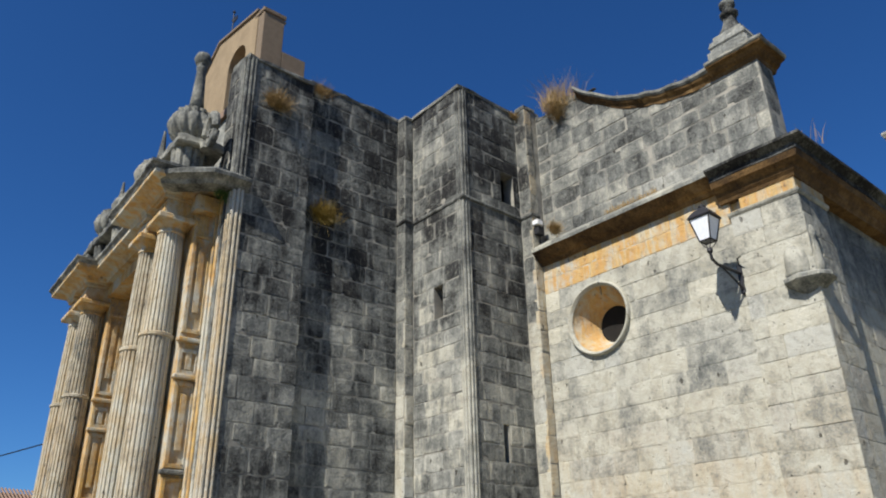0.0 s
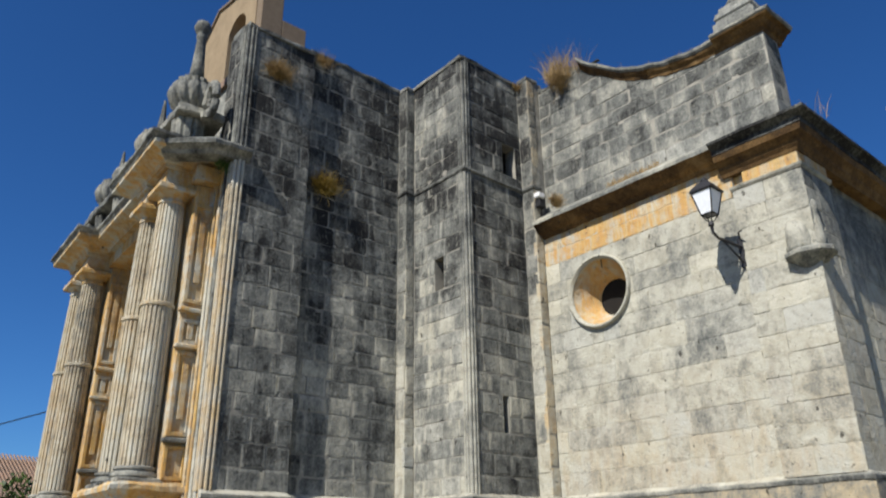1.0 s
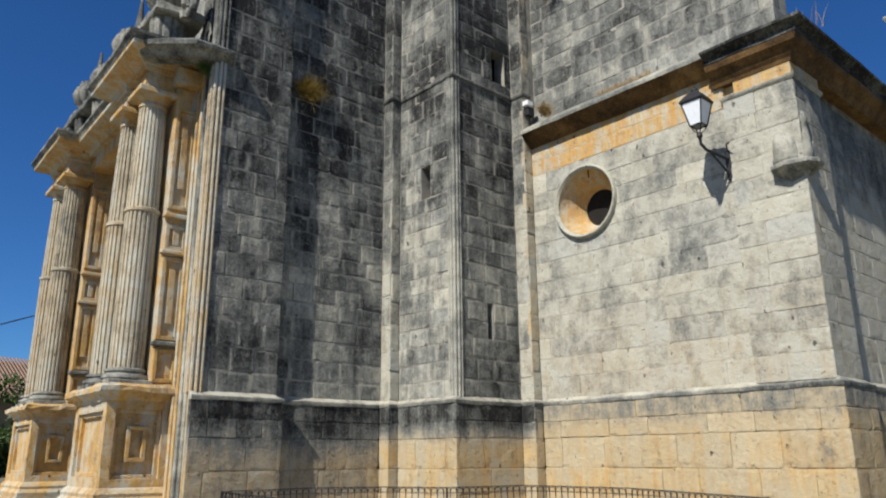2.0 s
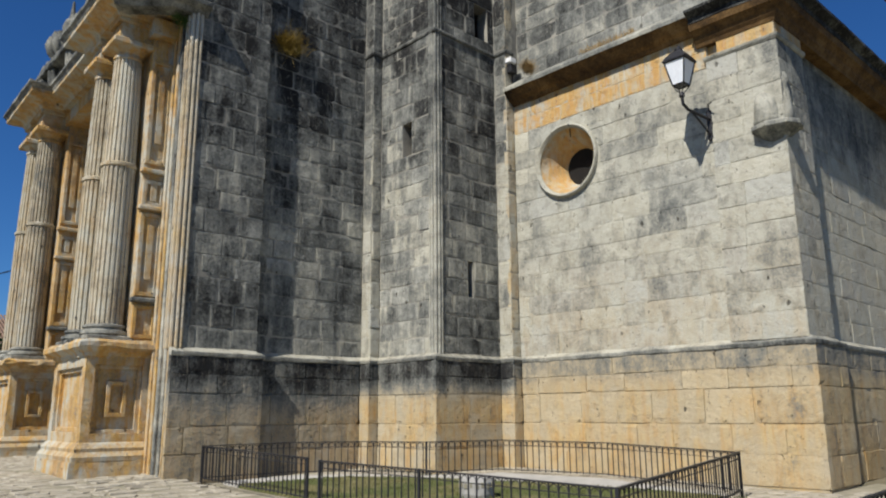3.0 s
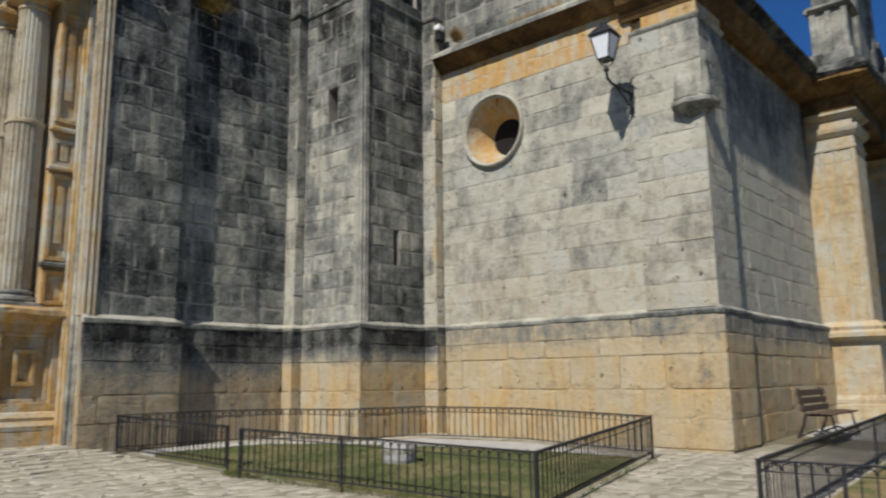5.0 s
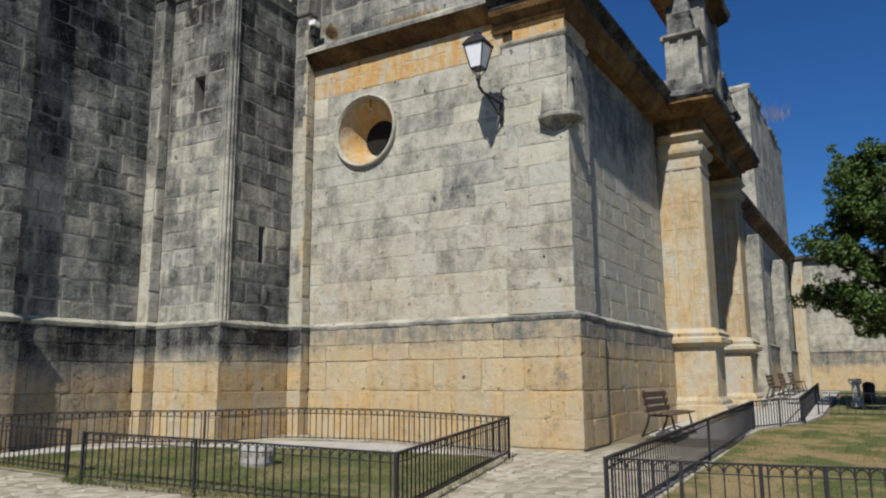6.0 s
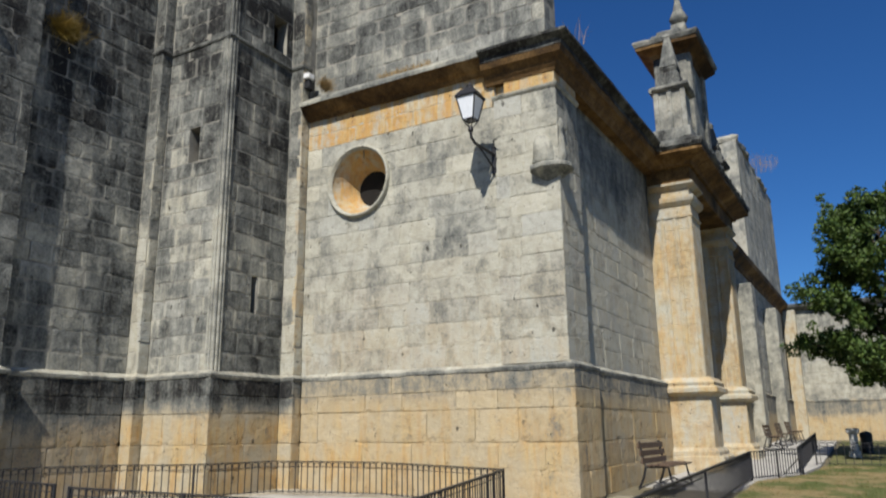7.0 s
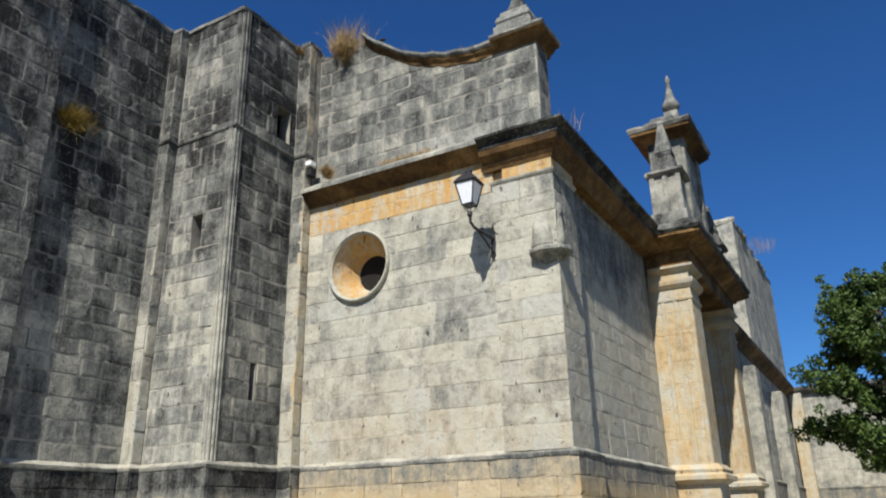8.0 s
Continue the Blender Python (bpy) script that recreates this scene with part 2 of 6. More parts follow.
M_PLASTIC = plain("black_bin_plastic", (0.02, 0.02, 0.022), (0.03, 0.03, 0.032), 6, 0.5)


def turf(name, fresh, dry, share):
    k = Nodes(name)
    n = k.noise(0.9, 5, 0.65)
    f = k.noise(40, 3, 0.6)
    c = k.mix(k.ramp(n, 0.62 - share, 0.78 - share), fresh, dry)
    c = k.mix(k.ramp(f, 0.35, 0.75, 0.0, 0.6), c, tuple(x * 0.4 for x in fresh))
    return k.finish(c, 0.95, f, 0.03, 0.8)


M_LAWN = turf("clipped_lawn", (0.105, 0.122, 0.040), (0.20, 0.18, 0.08), 0.18)
M_DRYLAWN = turf("dry_lawn", (0.10, 0.12, 0.035), (0.30, 0.225, 0.11), 0.2)
M_EARTH = turf("dry_earth", (0.24, 0.20, 0.13), (0.33, 0.27, 0.18), 0.2)
M_BLADE = turf("grass_blade", (0.115, 0.132, 0.042), (0.21, 0.19, 0.08), 0.18)


def leaf_mat(name, a, b):
    k = Nodes(name)
    n = k.add("ShaderNodeNewGeometry").outputs["Random Per Island"]
    c = k.mix(n, a, b)
    m = k.finish(c, 0.55)
    k.bsdf.inputs["Transmission Weight"].default_value = 0.0
    return m


M_LEAF = leaf_mat("green_leaf", (0.020, 0.045, 0.010), (0.075, 0.115, 0.022))
M_STRAW = leaf_mat("dry_straw", (0.34, 0.235, 0.10), (0.21, 0.14, 0.06))
M_YELLOWBUSH = leaf_mat("yellow_broom", (0.30, 0.20, 0.04), (0.15, 0.115, 0.03))
M_IVY = leaf_mat("wall_weed", (0.03, 0.075, 0.015), (0.06, 0.11, 0.02))

# ---- mesh helpers ----


def mesh_of(name, verts, faces, mat, smooth=False):
    me = bpy.data.meshes.new(name)
    me.from_pydata([tuple(v) for v in verts], [], faces)
    me.materials.append(mat)
    if smooth:
        me.polygons.foreach_set("use_smooth", [True] * len(me.polygons))
    me.update()
    return me


def thing(name, label, category, kind="", group="", at=(0, 0, 0), turn=0.0):
    ob = new(name)
    ob.empty_display_size = 0.1
    ob.matrix_world = Matrix.Translation(at) @ Matrix.Rotation(turn, 4, "Z")
    return tagged(ob, label, category, group, kind)


def part(name, bm, material, parent, label="", smooth=False):
    """Links a bmesh as one mesh object under a thing or a part."""
    me = bpy.data.meshes.new(name)
    bmesh.ops.recalc_face_normals(bm, faces=bm.faces)
    bm.to_mesh(me)
    bm.free()
    me.materials.append(material)
    if smooth:
        me.polygons.foreach_set("use_smooth", [True] * len(me.polygons))
    ob = new(name, me)
    ob.parent = parent
    if label:
        tagged(ob, label)
    return ob


def solo(name, bm, material, label, category, kind="", group="", at=(0, 0, 0), turn=0.0, smooth=False):
    ob = part(name, bm, material, None, "", smooth)
    ob.matrix_world = Matrix.Translation(at) @ Matrix.Rotation(turn, 4, "Z")
    return tagged(ob, label, category, group, kind)


def add_box(bm, lo, hi, bevel=0.0, m=None):
    c = [(a + b) / 2 for a, b in zip(lo, hi)]
    s = [b - a for a, b in zip(lo, hi)]
    mat = Matrix.Translation(c) @ Matrix.Diagonal((*s, 1))
    got = bmesh.ops.create_cube(bm, size=1.0, matrix=mat)
    vs = got["verts"]
    if bevel:
        es = list({e for v in vs for e in v.link_edges})
        r = bmesh.ops.bevel(bm, geom=es, offset=bevel, segments=1, affect="EDGES")
        vs = list({v for f in r["faces"] for v in f.verts} | {v for v in vs if v.is_valid})
    if m is not None:
        bmesh.ops.transform(bm, matrix=m, verts=[v for v in vs if v.is_valid])


def add_lathe(bm, prof, n=24, at=(0, 0, 0), flute=0, depth=0.0, square=False):
    """prof: (radius, z) from below to above; flute: number of flutes; square: four-sided."""
    if square:
        n = 4
    rings = []
    for r, z in prof:
        ring = []
        for i in range(n):
            a = 2 * math.pi * (i + (0.5 if square else 0)) / n
            rr = r * (math.sqrt(2) if square else 1)
            if flute:
                rr -= depth * max(0.0, math.cos(a * flute)) ** 0.6 if math.cos(a * flute) > 0 else 0
            ring.append(bm.verts.new((at[0] + rr * math.cos(a), at[1] + rr * math.sin(a), at[2] + z)))
        rings.append(ring)
    for a, b in zip(rings, rings[1:]):
        for i in range(n):
            j = (i + 1) % n
            bm.faces.new((a[i], a[j], b[j], b[i]))
    bm.faces.new(rings[0][::-1])
    bm.faces.new(rings[-1])


def add_tube(bm, pts, r, n=6):
    pts = [Vector(p) for p in pts]
    rings = []
    for i, p in enumerate(pts):
        d = (pts[min(i + 1, len(pts) - 1)] - pts[max(i - 1, 0)]).normalized()
        q = d.to_track_quat("Z", "Y")
        rr = r[i] if isinstance(r, (list, tuple)) else r
        rings.append([bm.verts.new(p + q @ Vector((rr * math.cos(2 * math.pi * k / n), rr * math.sin(2 * math.pi * k / n), 0))) for k in range(n)])
    for a, b in zip(rings, rings[1:]):
        for i in range(n):
            bm.faces.new((a[i], a[(i + 1) % n], b[(i + 1) % n], b[i]))
    bm.faces.new(rings[0][::-1])
    bm.faces.new(rings[-1])


def add_sweep(bm, path, prof):
    """A moulding along a plan path; prof: (out, z) from below, round to above; out is to the right of the way."""
    pts = [Vector(p) for p in path]
    rings = []
    for i, p in enumerate(pts):
        ns = []
        for a, b in ((i - 1, i), (i, i + 1)):
            if 0 <= a and b < len(pts):
                d = (pts[b] - pts[a]).normalized()
                ns.append(Vector((d.y, -d.x)))
        m = ns[0] if len(ns) == 1 else (ns[0] + ns[1]) / (1 + ns[0].dot(ns[1]))
        rings.append([bm.verts.new((p.x + m.x * o, p.y + m.y * o, z)) for o, z in prof])
    k = len(prof)
    for a, b in zip(rings, rings[1:]):
        for i in range(k):
            j = (i + 1) % k
            bm.faces.new((a[i], b[i], b[j], a[j]))
    bm.faces.new(rings[0])
    bm.faces.new(rings[-1][::-1])


def roughen(bm, cut, amount, scale=3.0):
    """Breaks straight edges: splits long edges and moves the points a little."""
    for _ in range(6):
        es = [e for e in bm.edges if e.calc_length() > cut]
        if not es:
            break
        bmesh.ops.subdivide_edges(bm, edges=es, cuts=1)
    for v in bm.verts:
        v.co += noise.noise_vector(v.co * scale) * amount + noise.noise_vector(v.co * scale * 4) * amount * 0.4


# ---- ashlar ----
rng = random.Random(7)


def block_meshes(mat, tag):
    """Ten worn blocks of unit size: x along, z up, front at y = 0, body behind to y = 1."""
    out = []
    for s in range(10):
        r = random.Random(s * 11 + 3)
        verts, faces = [], []
        a, b, c, e = (r.uniform(0.22, 0.475) for _ in range(4))
        g = (-0.5, -a, b, 0.5)
        gz = (-0.5, -c, e, 0.5)
        for iz in range(4):
            for ix in range(4):
                edge = (ix in (0, 3)) + (iz in (0, 3))
                y = r.uniform(-0.02, 0.02) if not edge else 0.03 + 0.05 * r.random() + (0.35 * r.random() ** 3 if edge == 2 else 0)
                jx, jz = (r.uniform(-0.006, 0.006), r.uniform(-0.010, 0.010)) if edge else (r.uniform(-0.012, 0.006), r.uniform(-0.02, 0.01))
                x0, z0 = g[ix] * 0.995, gz[iz] * 0.99
                if edge == 2 and r.random() < 0.2:  # a knocked-off corner
                    x0, z0, y = x0 * r.uniform(0.97, 0.99), z0 * r.uniform(0.93, 0.98), y + 0.2
                verts.append((x0 + jx, y, z0 + jz))
        for iz in range(3):
            for ix in range(3):
                a = iz * 4 + ix
                faces.append((a, a + 1, a + 5, a + 4))
        rim = [0, 1, 2, 3, 7, 11, 15, 14, 13, 12, 8, 4]
        base = len(verts)
        for i in rim:
            x, y, z = verts[i]
            verts.append((x * 1.012, y + 0.95, z * 1.03))
        for i in range(12):
            j = (i + 1) % 12
            faces.append((rim[j], rim[i], base + i, base + j))
        out.append(mesh_of("stone_block_" + tag, verts, faces, mat))
    return out


BLOCKS = {}


def blocks_for(mat):
    if mat.name not in BLOCKS:
        bias, rest, more = SPEC[mat.name]
        BLOCKS[mat.name] = block_meshes(stone(mat.name + "_block", True, bias, *rest, **more), mat.name)
    return BLOCKS[mat.name]


def courses(z0, z1, low, high, r):
    zs = [z0]
    while zs[-1] < z1 - low * 0.6:
        zs.append(zs[-1] + r.uniform(low, high))
    f = (z1 - z0) / (zs[-1] - z0)
    return [z0 + (z - z0) * f for z in zs]


def poly_block(pts, mat, y0, depth):
    """A cut block from its outline (u, z), counter-clockwise seen from the front."""
    n = len(pts)
    cx, cz = sum(p[0] for p in pts) / n, sum(p[1] for p in pts) / n
    v = [(x, y0 + 0.012, z) for x, z in pts] + [(cx + (x - cx) * 0.965, y0, cz + (z - cz) * 0.965) for x, z in pts] + [(x, y0 + depth, z) for x, z in pts]
    f = [tuple(range(n, 2 * n))]
    for i in range(n):
        j = (i + 1) % n
        f.append((i, j, n + j, n + i))
        f.append((j, i, 2 * n + i, 2 * n + j))
    return mesh_of("stone_block_cut", v, f, mat)


def ashlar(wall, p, q, zs, mat, gap=0.014, size=(0.55, 1.0), holes=(), circle=None, top=None, seed=1, trim=(0.012, 0.012), depth=0.1, proud=0.006, name="stone_block"):
    """Lays blocks on the line from p to q (outside to its right). holes: (u0, u1, z0, z1), which lie on course lines;
    circle: (u, z, r) kept free; top: a function of u above which blocks are cut."""
    r = random.Random(seed)
    p, q = Vector(p), Vector(q)
    d = (q - p).normalized()
    length = (q - p).length
    m0 = Matrix(((d.x, -d.y, 0, p.x), (d.y, d.x, 0, p.y), (0, 0, 1, 0), (0, 0, 0, 1)))
    meshes = blocks_for(mat)
    for ci, (z0, z1) in enumerate(zip(zs, zs[1:])):
        u = trim[0]
        first = r.uniform(0.35, 1.0)
        spans = []
        while u < length - trim[1] - 0.02:
            w = r.uniform(*size) * first
            first = 1.0
            e = u + w
            if length - trim[1] - e < size[0] * 0.45:
                e = length - trim[1]
            spans.append((u, e))
            u = e
        for h in holes:
            if h[2] < z1 - 0.05 and h[3] > z0 + 0.05:
                cut = []
                for a, b in spans:
                    if b <= h[0] or a >= h[1]:
                        cut.append((a, b))
                    else:
                        if h[0] - a > 0.06:
                            cut.append((a, h[0]))
                        if b - h[1] > 0.06:
                            cut.append((h[1], b))
                spans = cut
        for a, b in spans:
            ga, gb, gc, ge = (gap * (0.12 + 2.0 * r.random() ** 5) for _ in range(4))
            a, b, c0, c1 = a + ga, b - gb, z0 + gc, z1 - ge
            off = r.uniform(-proud, proud * 0.6)
            shapes = None
            if circle and a < circle[0] + circle[2] and b > circle[0] - circle[2] and c0 < circle[1] + circle[2] and c1 > circle[1] - circle[2]:
                shapes = []
                cu, cz, cr = circle
                for side in (-1, 1):
                    x0, x1 = (a, min(b, cu)) if side < 0 else (max(a, cu), b)
                    if x1 - x0 < 0.02:
                        continue
                    edge = []
                    for i in range(11):
                        z = c0 + (c1 - c0) * i / 10
                        s = math.sqrt(max(0.0, cr * cr - (z - cz) ** 2))
                        x = cu + side * s
                        edge.append((max(x0, min(x1, x)), z))
                    pts = ([(x0, c1), (x0, c0)] + edge) if side < 0 else (edge[::-1] + [(x1, c0), (x1, c1)])
                    if side < 0:
                        pts = [(x0, c0)] + edge + [(x0, c1)]
                    else:
                        pts = [(x1, c1)] + edge[::-1] + [(x1, c0)]
                    clean = [pts[0]]
                    for pt in pts[1:]:
                        if math.hypot(pt[0] - clean[-1][0], pt[1] - clean[-1][1]) > 1e-3:
                            clean.append(pt)
                    area = abs(sum(s[0] * t[1] - t[0] * s[1] for s, t in zip(clean, clean[1:] + clean[:1]))) / 2
                    if area > 0.004 and len(clean) > 2:
                        shapes.append(clean)
            elif top:
                if c0 > max(top(a), top(b)) - 0.04:
                    continue
                if c1 > min(top(a), top(b)):
                    n = 6
                    up = [(a + (b - a) * i / n, max(c0 + 0.01, min(c1, top(a + (b - a) * i / n)))) for i in range(n + 1)]
                    shapes = [[(a, c0), (b, c0)] + up[::-1]]
            if shapes is None:
                ob = new(name, r.choice(meshes))
                ob.matrix_local = m0 @ Matrix.Translation(((a + b) / 2, off, (c0 + c1) / 2)) @ Matrix.Diagonal((b - a, depth, c1 - c0, 1))
                ob.parent = wall
            else:
                for s in shapes:
                    ob = new(name, poly_block(s, mat, 0.0, depth))
                    ob.matrix_local = m0 @ Matrix.Translation((0, off, 0))
                    ob.parent = wall


def core(bm, p, q, z0, z1, back, holes=(), face=0.010):
    """The wall's body behind the blocks, with rectangular holes (u0, u1, z0, z1) through it."""
    p, q = Vector(p), Vector(q)
    d = (q - p).normalized()
    length = (q - p).length
    m0 = Matrix(((d.x, -d.y, 0, p.x), (d.y, d.x, 0, p.y), (0, 0, 1, 0), (0, 0, 0, 1)))
    us = sorted({0.0, length, *(h[0] for h in holes), *(h[1] for h in holes)})
    ws = sorted({z0, z1, *(h[2] for h in holes), *(h[3] for h in holes)})
    for a, b in zip(us, us[1:]):
        for c, e in zip(ws, ws[1:]):
            if any(h[0] <= a + 1e-6 and b <= h[1] + 1e-6 and h[2] <= c + 1e-6 and e <= h[3] + 1e-6 for h in holes):
                continue
            add_box(bm, (a, face, c), (b, back, e), 0, m0)
    return m0


def wall_thing(name, label, bm, mat=None):
    ob = part(name, bm, mat or M_MORTAR, None)
    return tagged(ob, label, "wall", "", "structure")


def snap(zs, z):
    return min(zs, key=lambda c: abs(c - z))


# ---- the church's outer walls, from the front pier round to the side wall ----
PL = 2.40  # top of the plinth
XF, YP, XP = 5.80, 13.34, 7.58
YR, XS, YA, XA, YB, XT, YO, XO = 13.56, 10.31, 13.23, 10.57, 11.36, 12.53, 10.99, 12.80
XQ, YQ, YS, XQ2 = 12.74, 4.78, 4.87, 13.9
YQ1 = 6.12
TOP = 12.85


def simple_wall(name, label, p, q, z0, z1, mat, seed, ext=(0, 0), low=0.33, high=0.46, gap=0.016, size=(0.5, 0.95), openings=(), trim=(0.012, 0.012), back=0.8, proud=0.007, top=None, depth=0.1, mortar=None):
    r = random.Random(seed)
    zs = courses(z0, z1, low, high, r)
    holes = [(h[0], h[1], snap(zs, h[2]), snap(zs, h[3])) for h in openings]
    bm = bmesh.new()
    way = (Vector(q) - Vector(p)).normalized()
    e0, e1 = (e if e > 0 else -0.04 for e in ext)
    core(bm, Vector(p) - way * e0, Vector(q) + way * e1, z0, z1, back, [(h[0] + e0, h[1] + e0, h[2], h[3]) for h in holes])
    w = wall_thing(name, label, bm, mortar)
    ashlar(w, p, q, zs, mat, gap, size, holes, None, top, seed, trim, depth, proud)
    return w, zs, holes


simple_wall("wall_pier", "black-crusted limestone ashlar pier beside the front portal", (XF, YP), (XP, YP), PL, 12.62, M_PIER, 11, gap=0.018, trim=(0.10, 0.0), back=0.9, size=(0.42, 0.75), low=0.38, high=0.5)
simple_wall("wall_pier_left", "black-crusted side of the limestone pier above the cornice", (XF + 0.01, YP + 0.9), (XF + 0.01, YP), 9.5, 12.62, M_PIER, 12, gap=0.02, trim=(0.0, 0.24), back=0.3, size=(0.42, 0.75), low=0.38, high=0.5)
simple_wall("wall_recess", "black-stained recessed limestone ashlar wall", (XP, YR), (XS, YR), PL, TOP, M_PIER, 13, ext=(0.0, 0.3), gap=0.018, trim=(0.0, 0.0), size=(0.4, 0.75), low=0.34, high=0.46)
simple_wall("wall_strip_1", "grey limestone pilaster strip in a wall corner", (XS, YR), (XS, YA), PL, TOP - 0.05, M_STRIP, 14, ext=(0.3, 0.0), trim=(0, 0.012), size=(0.4, 0.5), low=0.45, high=0.7, back=0.3)
simple_wall("wall_strip_2", "narrow shaded side of a limestone pilaster strip", (XS, YA), (XA, YA), PL, TOP - 0.05, M_STRIP, 15, ext=(0.0, 0.3), trim=(0.0, 0.0), size=(0.4, 0.5), low=0.45, high=0.7, back=0.3)
simple_wall("wall_buttress_1", "grey-stained limestone buttress face with a slit opening", (XA, YA), (XA, YB), PL, TOP, M_BUTT, 16, ext=(0.3, 0.0), gap=0.016, trim=(0.0, 0.09), back=0.34, size=(0.42, 0.8), openings=((0.76, 1.08, 6.9, 7.75),))
simple_wall("wall_buttress_2", "dark grey limestone buttress side with two openings", (XA, YB), (XT, YB), PL, TOP, M_PIER, 17, ext=(0.0, 0.3), gap=0.018, trim=(0.09, 0.0), back=0.34, size=(0.42, 0.8), openings=((0.98, 1.14, 3.75, 4.46), (1.31, 1.76, 10.2, 10.95)))
simple_wall("wall_strip_3", "grey limestone pilaster strip beside the buttress", (XT, YB), (XT, YO), PL, TOP + 0.05, M_STRIP, 18, ext=(0.3, 0.0), trim=(0, 0.012), size=(0.4, 0.5), low=0.45, high=0.75, back=0.35)
simple_wall("wall_strip_4", "narrow ochre side of the limestone pilaster strip", (XT, YO), (XO, YO), PL, TOP + 0.05, M_STRIPO, 19, ext=(0.0, 0.3), trim=(0, 0), size=(0.4, 0.5), low=0.45, high=0.75, back=0.35)

# the wall with the round window
OC = (YO - 9.50, 6.62, 0.80)
zs = courses(PL, 7.62, 0.36, 0.47, random.Random(20))
bm = bmesh.new()
square = (OC[0] - 1.1, OC[0] + 1.1, OC[1] - 0.98, 7.62)
core(bm, (XO, YO + 0.3), (XO, YQ1), PL, 8.36, 0.9, [(square[0] + 0.3, square[1] + 0.3, square[2], square[3])])
m0 = Matrix(((0, 1, 0, XO), (-1, 0, 0, YO), (0, 0, 1, 0), (0, 0, 0, 1)))
# the square field round the window: a plate with a round hole
ring_in, ring_out = [], []
N = 48
for y in (0.010, 0.9):
    for i in range(N):
        a = 2 * math.pi * i / N
        c, s = math.cos(a), math.sin(a)
        f = min((1.1 / abs(c)) if abs(c) > 1e-6 else 9, ((0.98 if s < 0 else 7.62 - OC[1]) / abs(s)) if abs(s) > 1e-6 else 9)
        ring_in.append(bm.verts.new(m0 @ Vector((OC[0] + 0.80 * c, y, OC[1] + 0.80 * s))))
        ring_out.append(bm.verts.new(m0 @ Vector((OC[0] + f * c, y, OC[1] + f * s))))
for k in (0, N):
    for i in range(N):
        j = (i + 1) % N
        bm.faces.new((ring_in[k + i], ring_in[k + j], ring_out[k + j], ring_out[k + i]))
wall_oculus = wall_thing("wall_oculus", "pale limestone ashlar wall with a round window", bm, M_OCU)
ashlar(wall_oculus, (XO, YO), (XO, YQ1), zs, M_OCU, 0.006, (0.45, 1.45), (), OC, None, 20, (0.0, 0.0), 0.05, 0.004)
ashlar(wall_oculus, (XO, YO), (XO, YQ1), [7.62, 7.98, 8.36], M_OCUTOP, 0.007, (0.6, 1.1), (), None, None, 21, (0.0, 0.0), 0.05, 0.004)

# round window: moulded ring, splayed reveal, dark disc added for the unlit opening
oculus = thing("window_1", "round splayed limestone window with a moulded ring", "window", "structure")
frame_m = Matrix(((0, -1, 0, XO), (-1, 0, 0, 9.50), (0, 0, 1, OC[1]), (0, 0, 0, 1)))


def ring_part(name, prof, mat, parent, n=56, smooth=True):
    """A turned ring round the window's axis; prof: (radius, depth into the wall)."""
    b = bmesh.new()
    rings = []
    for r, d in prof:
        rings.append([b.verts.new((XO + d, 9.50 + r * math.cos(2 * math.pi * i / n), OC[1] + r * math.sin(2 * math.pi * i / n))) for i in range(n)])
    for a, c in zip(rings, rings[1:]):
        for i in range(n):
            b.faces.new((a[i], a[(i + 1) % n], c[(i + 1) % n], c[i]))
    return part(name, b, mat, parent, "", smooth)


ring_part("window_frame", [(0.825, 0.03), (0.825, -0.085), (0.80, -0.11), (0.775, -0.10), (0.765, -0.06), (0.745, -0.055), (0.735, -0.03), (0.735, 0.04)], M_OCU, oculus)
ring_part("reveal", [(0.732, 0.0), (0.72, 0.06), (0.44, 0.54), (0.42, 0.56), (0.42, 0.64)], M_OCUTOP, oculus)
b = bmesh.new()
add_lathe(b, [(0.5, 0), (0.5, 0.02)], 32)
bmesh.ops.transform(b, matrix=Matrix.Translation((XO + 0.60, 9.5, OC[1])) @ Matrix.Rotation(radians(90), 4, "Y"), verts=b.verts)
part("pane", b, M_VOID, oculus, "flat dark disc in place of the unlit opening")

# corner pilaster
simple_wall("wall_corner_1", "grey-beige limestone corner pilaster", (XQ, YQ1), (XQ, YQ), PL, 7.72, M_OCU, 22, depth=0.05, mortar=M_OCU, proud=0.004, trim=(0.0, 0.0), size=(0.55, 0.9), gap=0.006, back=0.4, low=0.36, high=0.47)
# Side stone: paler than the front face below, cornice shade in its colour above.
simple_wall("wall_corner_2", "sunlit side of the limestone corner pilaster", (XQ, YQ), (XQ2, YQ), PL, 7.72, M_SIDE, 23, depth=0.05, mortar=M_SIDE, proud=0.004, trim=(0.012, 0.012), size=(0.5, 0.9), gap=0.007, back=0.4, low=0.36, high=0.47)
bm = bmesh.new()
add_box(bm, (XQ + 0.004, YQ + 0.02, 7.72), (XQ + 0.3, 5.88, 8.5))
add_box(bm, (XQ + 0.3, YQ + 0.004, 7.72), (XQ2, YS + 0.2, 8.5))
add_box(bm, (XQ + 0.13, 5.88, 7.72), (XQ + 0.3, 6.14, 8.4))
solo("wall_frieze", bm, M_OCUTOP, "ochre limestone frieze above the corner pilaster", "wall", "structure")
# side wall up to the portal, and beyond it
simple_wall("wall_side_1", "limestone ashlar side wall between corner and portal", (XQ2, YS + 0.13), (20.1, YS + 0.13), PL, 8.38, M_SIDE, 24, depth=0.05, mortar=M_SIDE, proud=0.004, gap=0.008, size=(0.6, 1.15), trim=(0.0, 0.0), low=0.36, high=0.47)
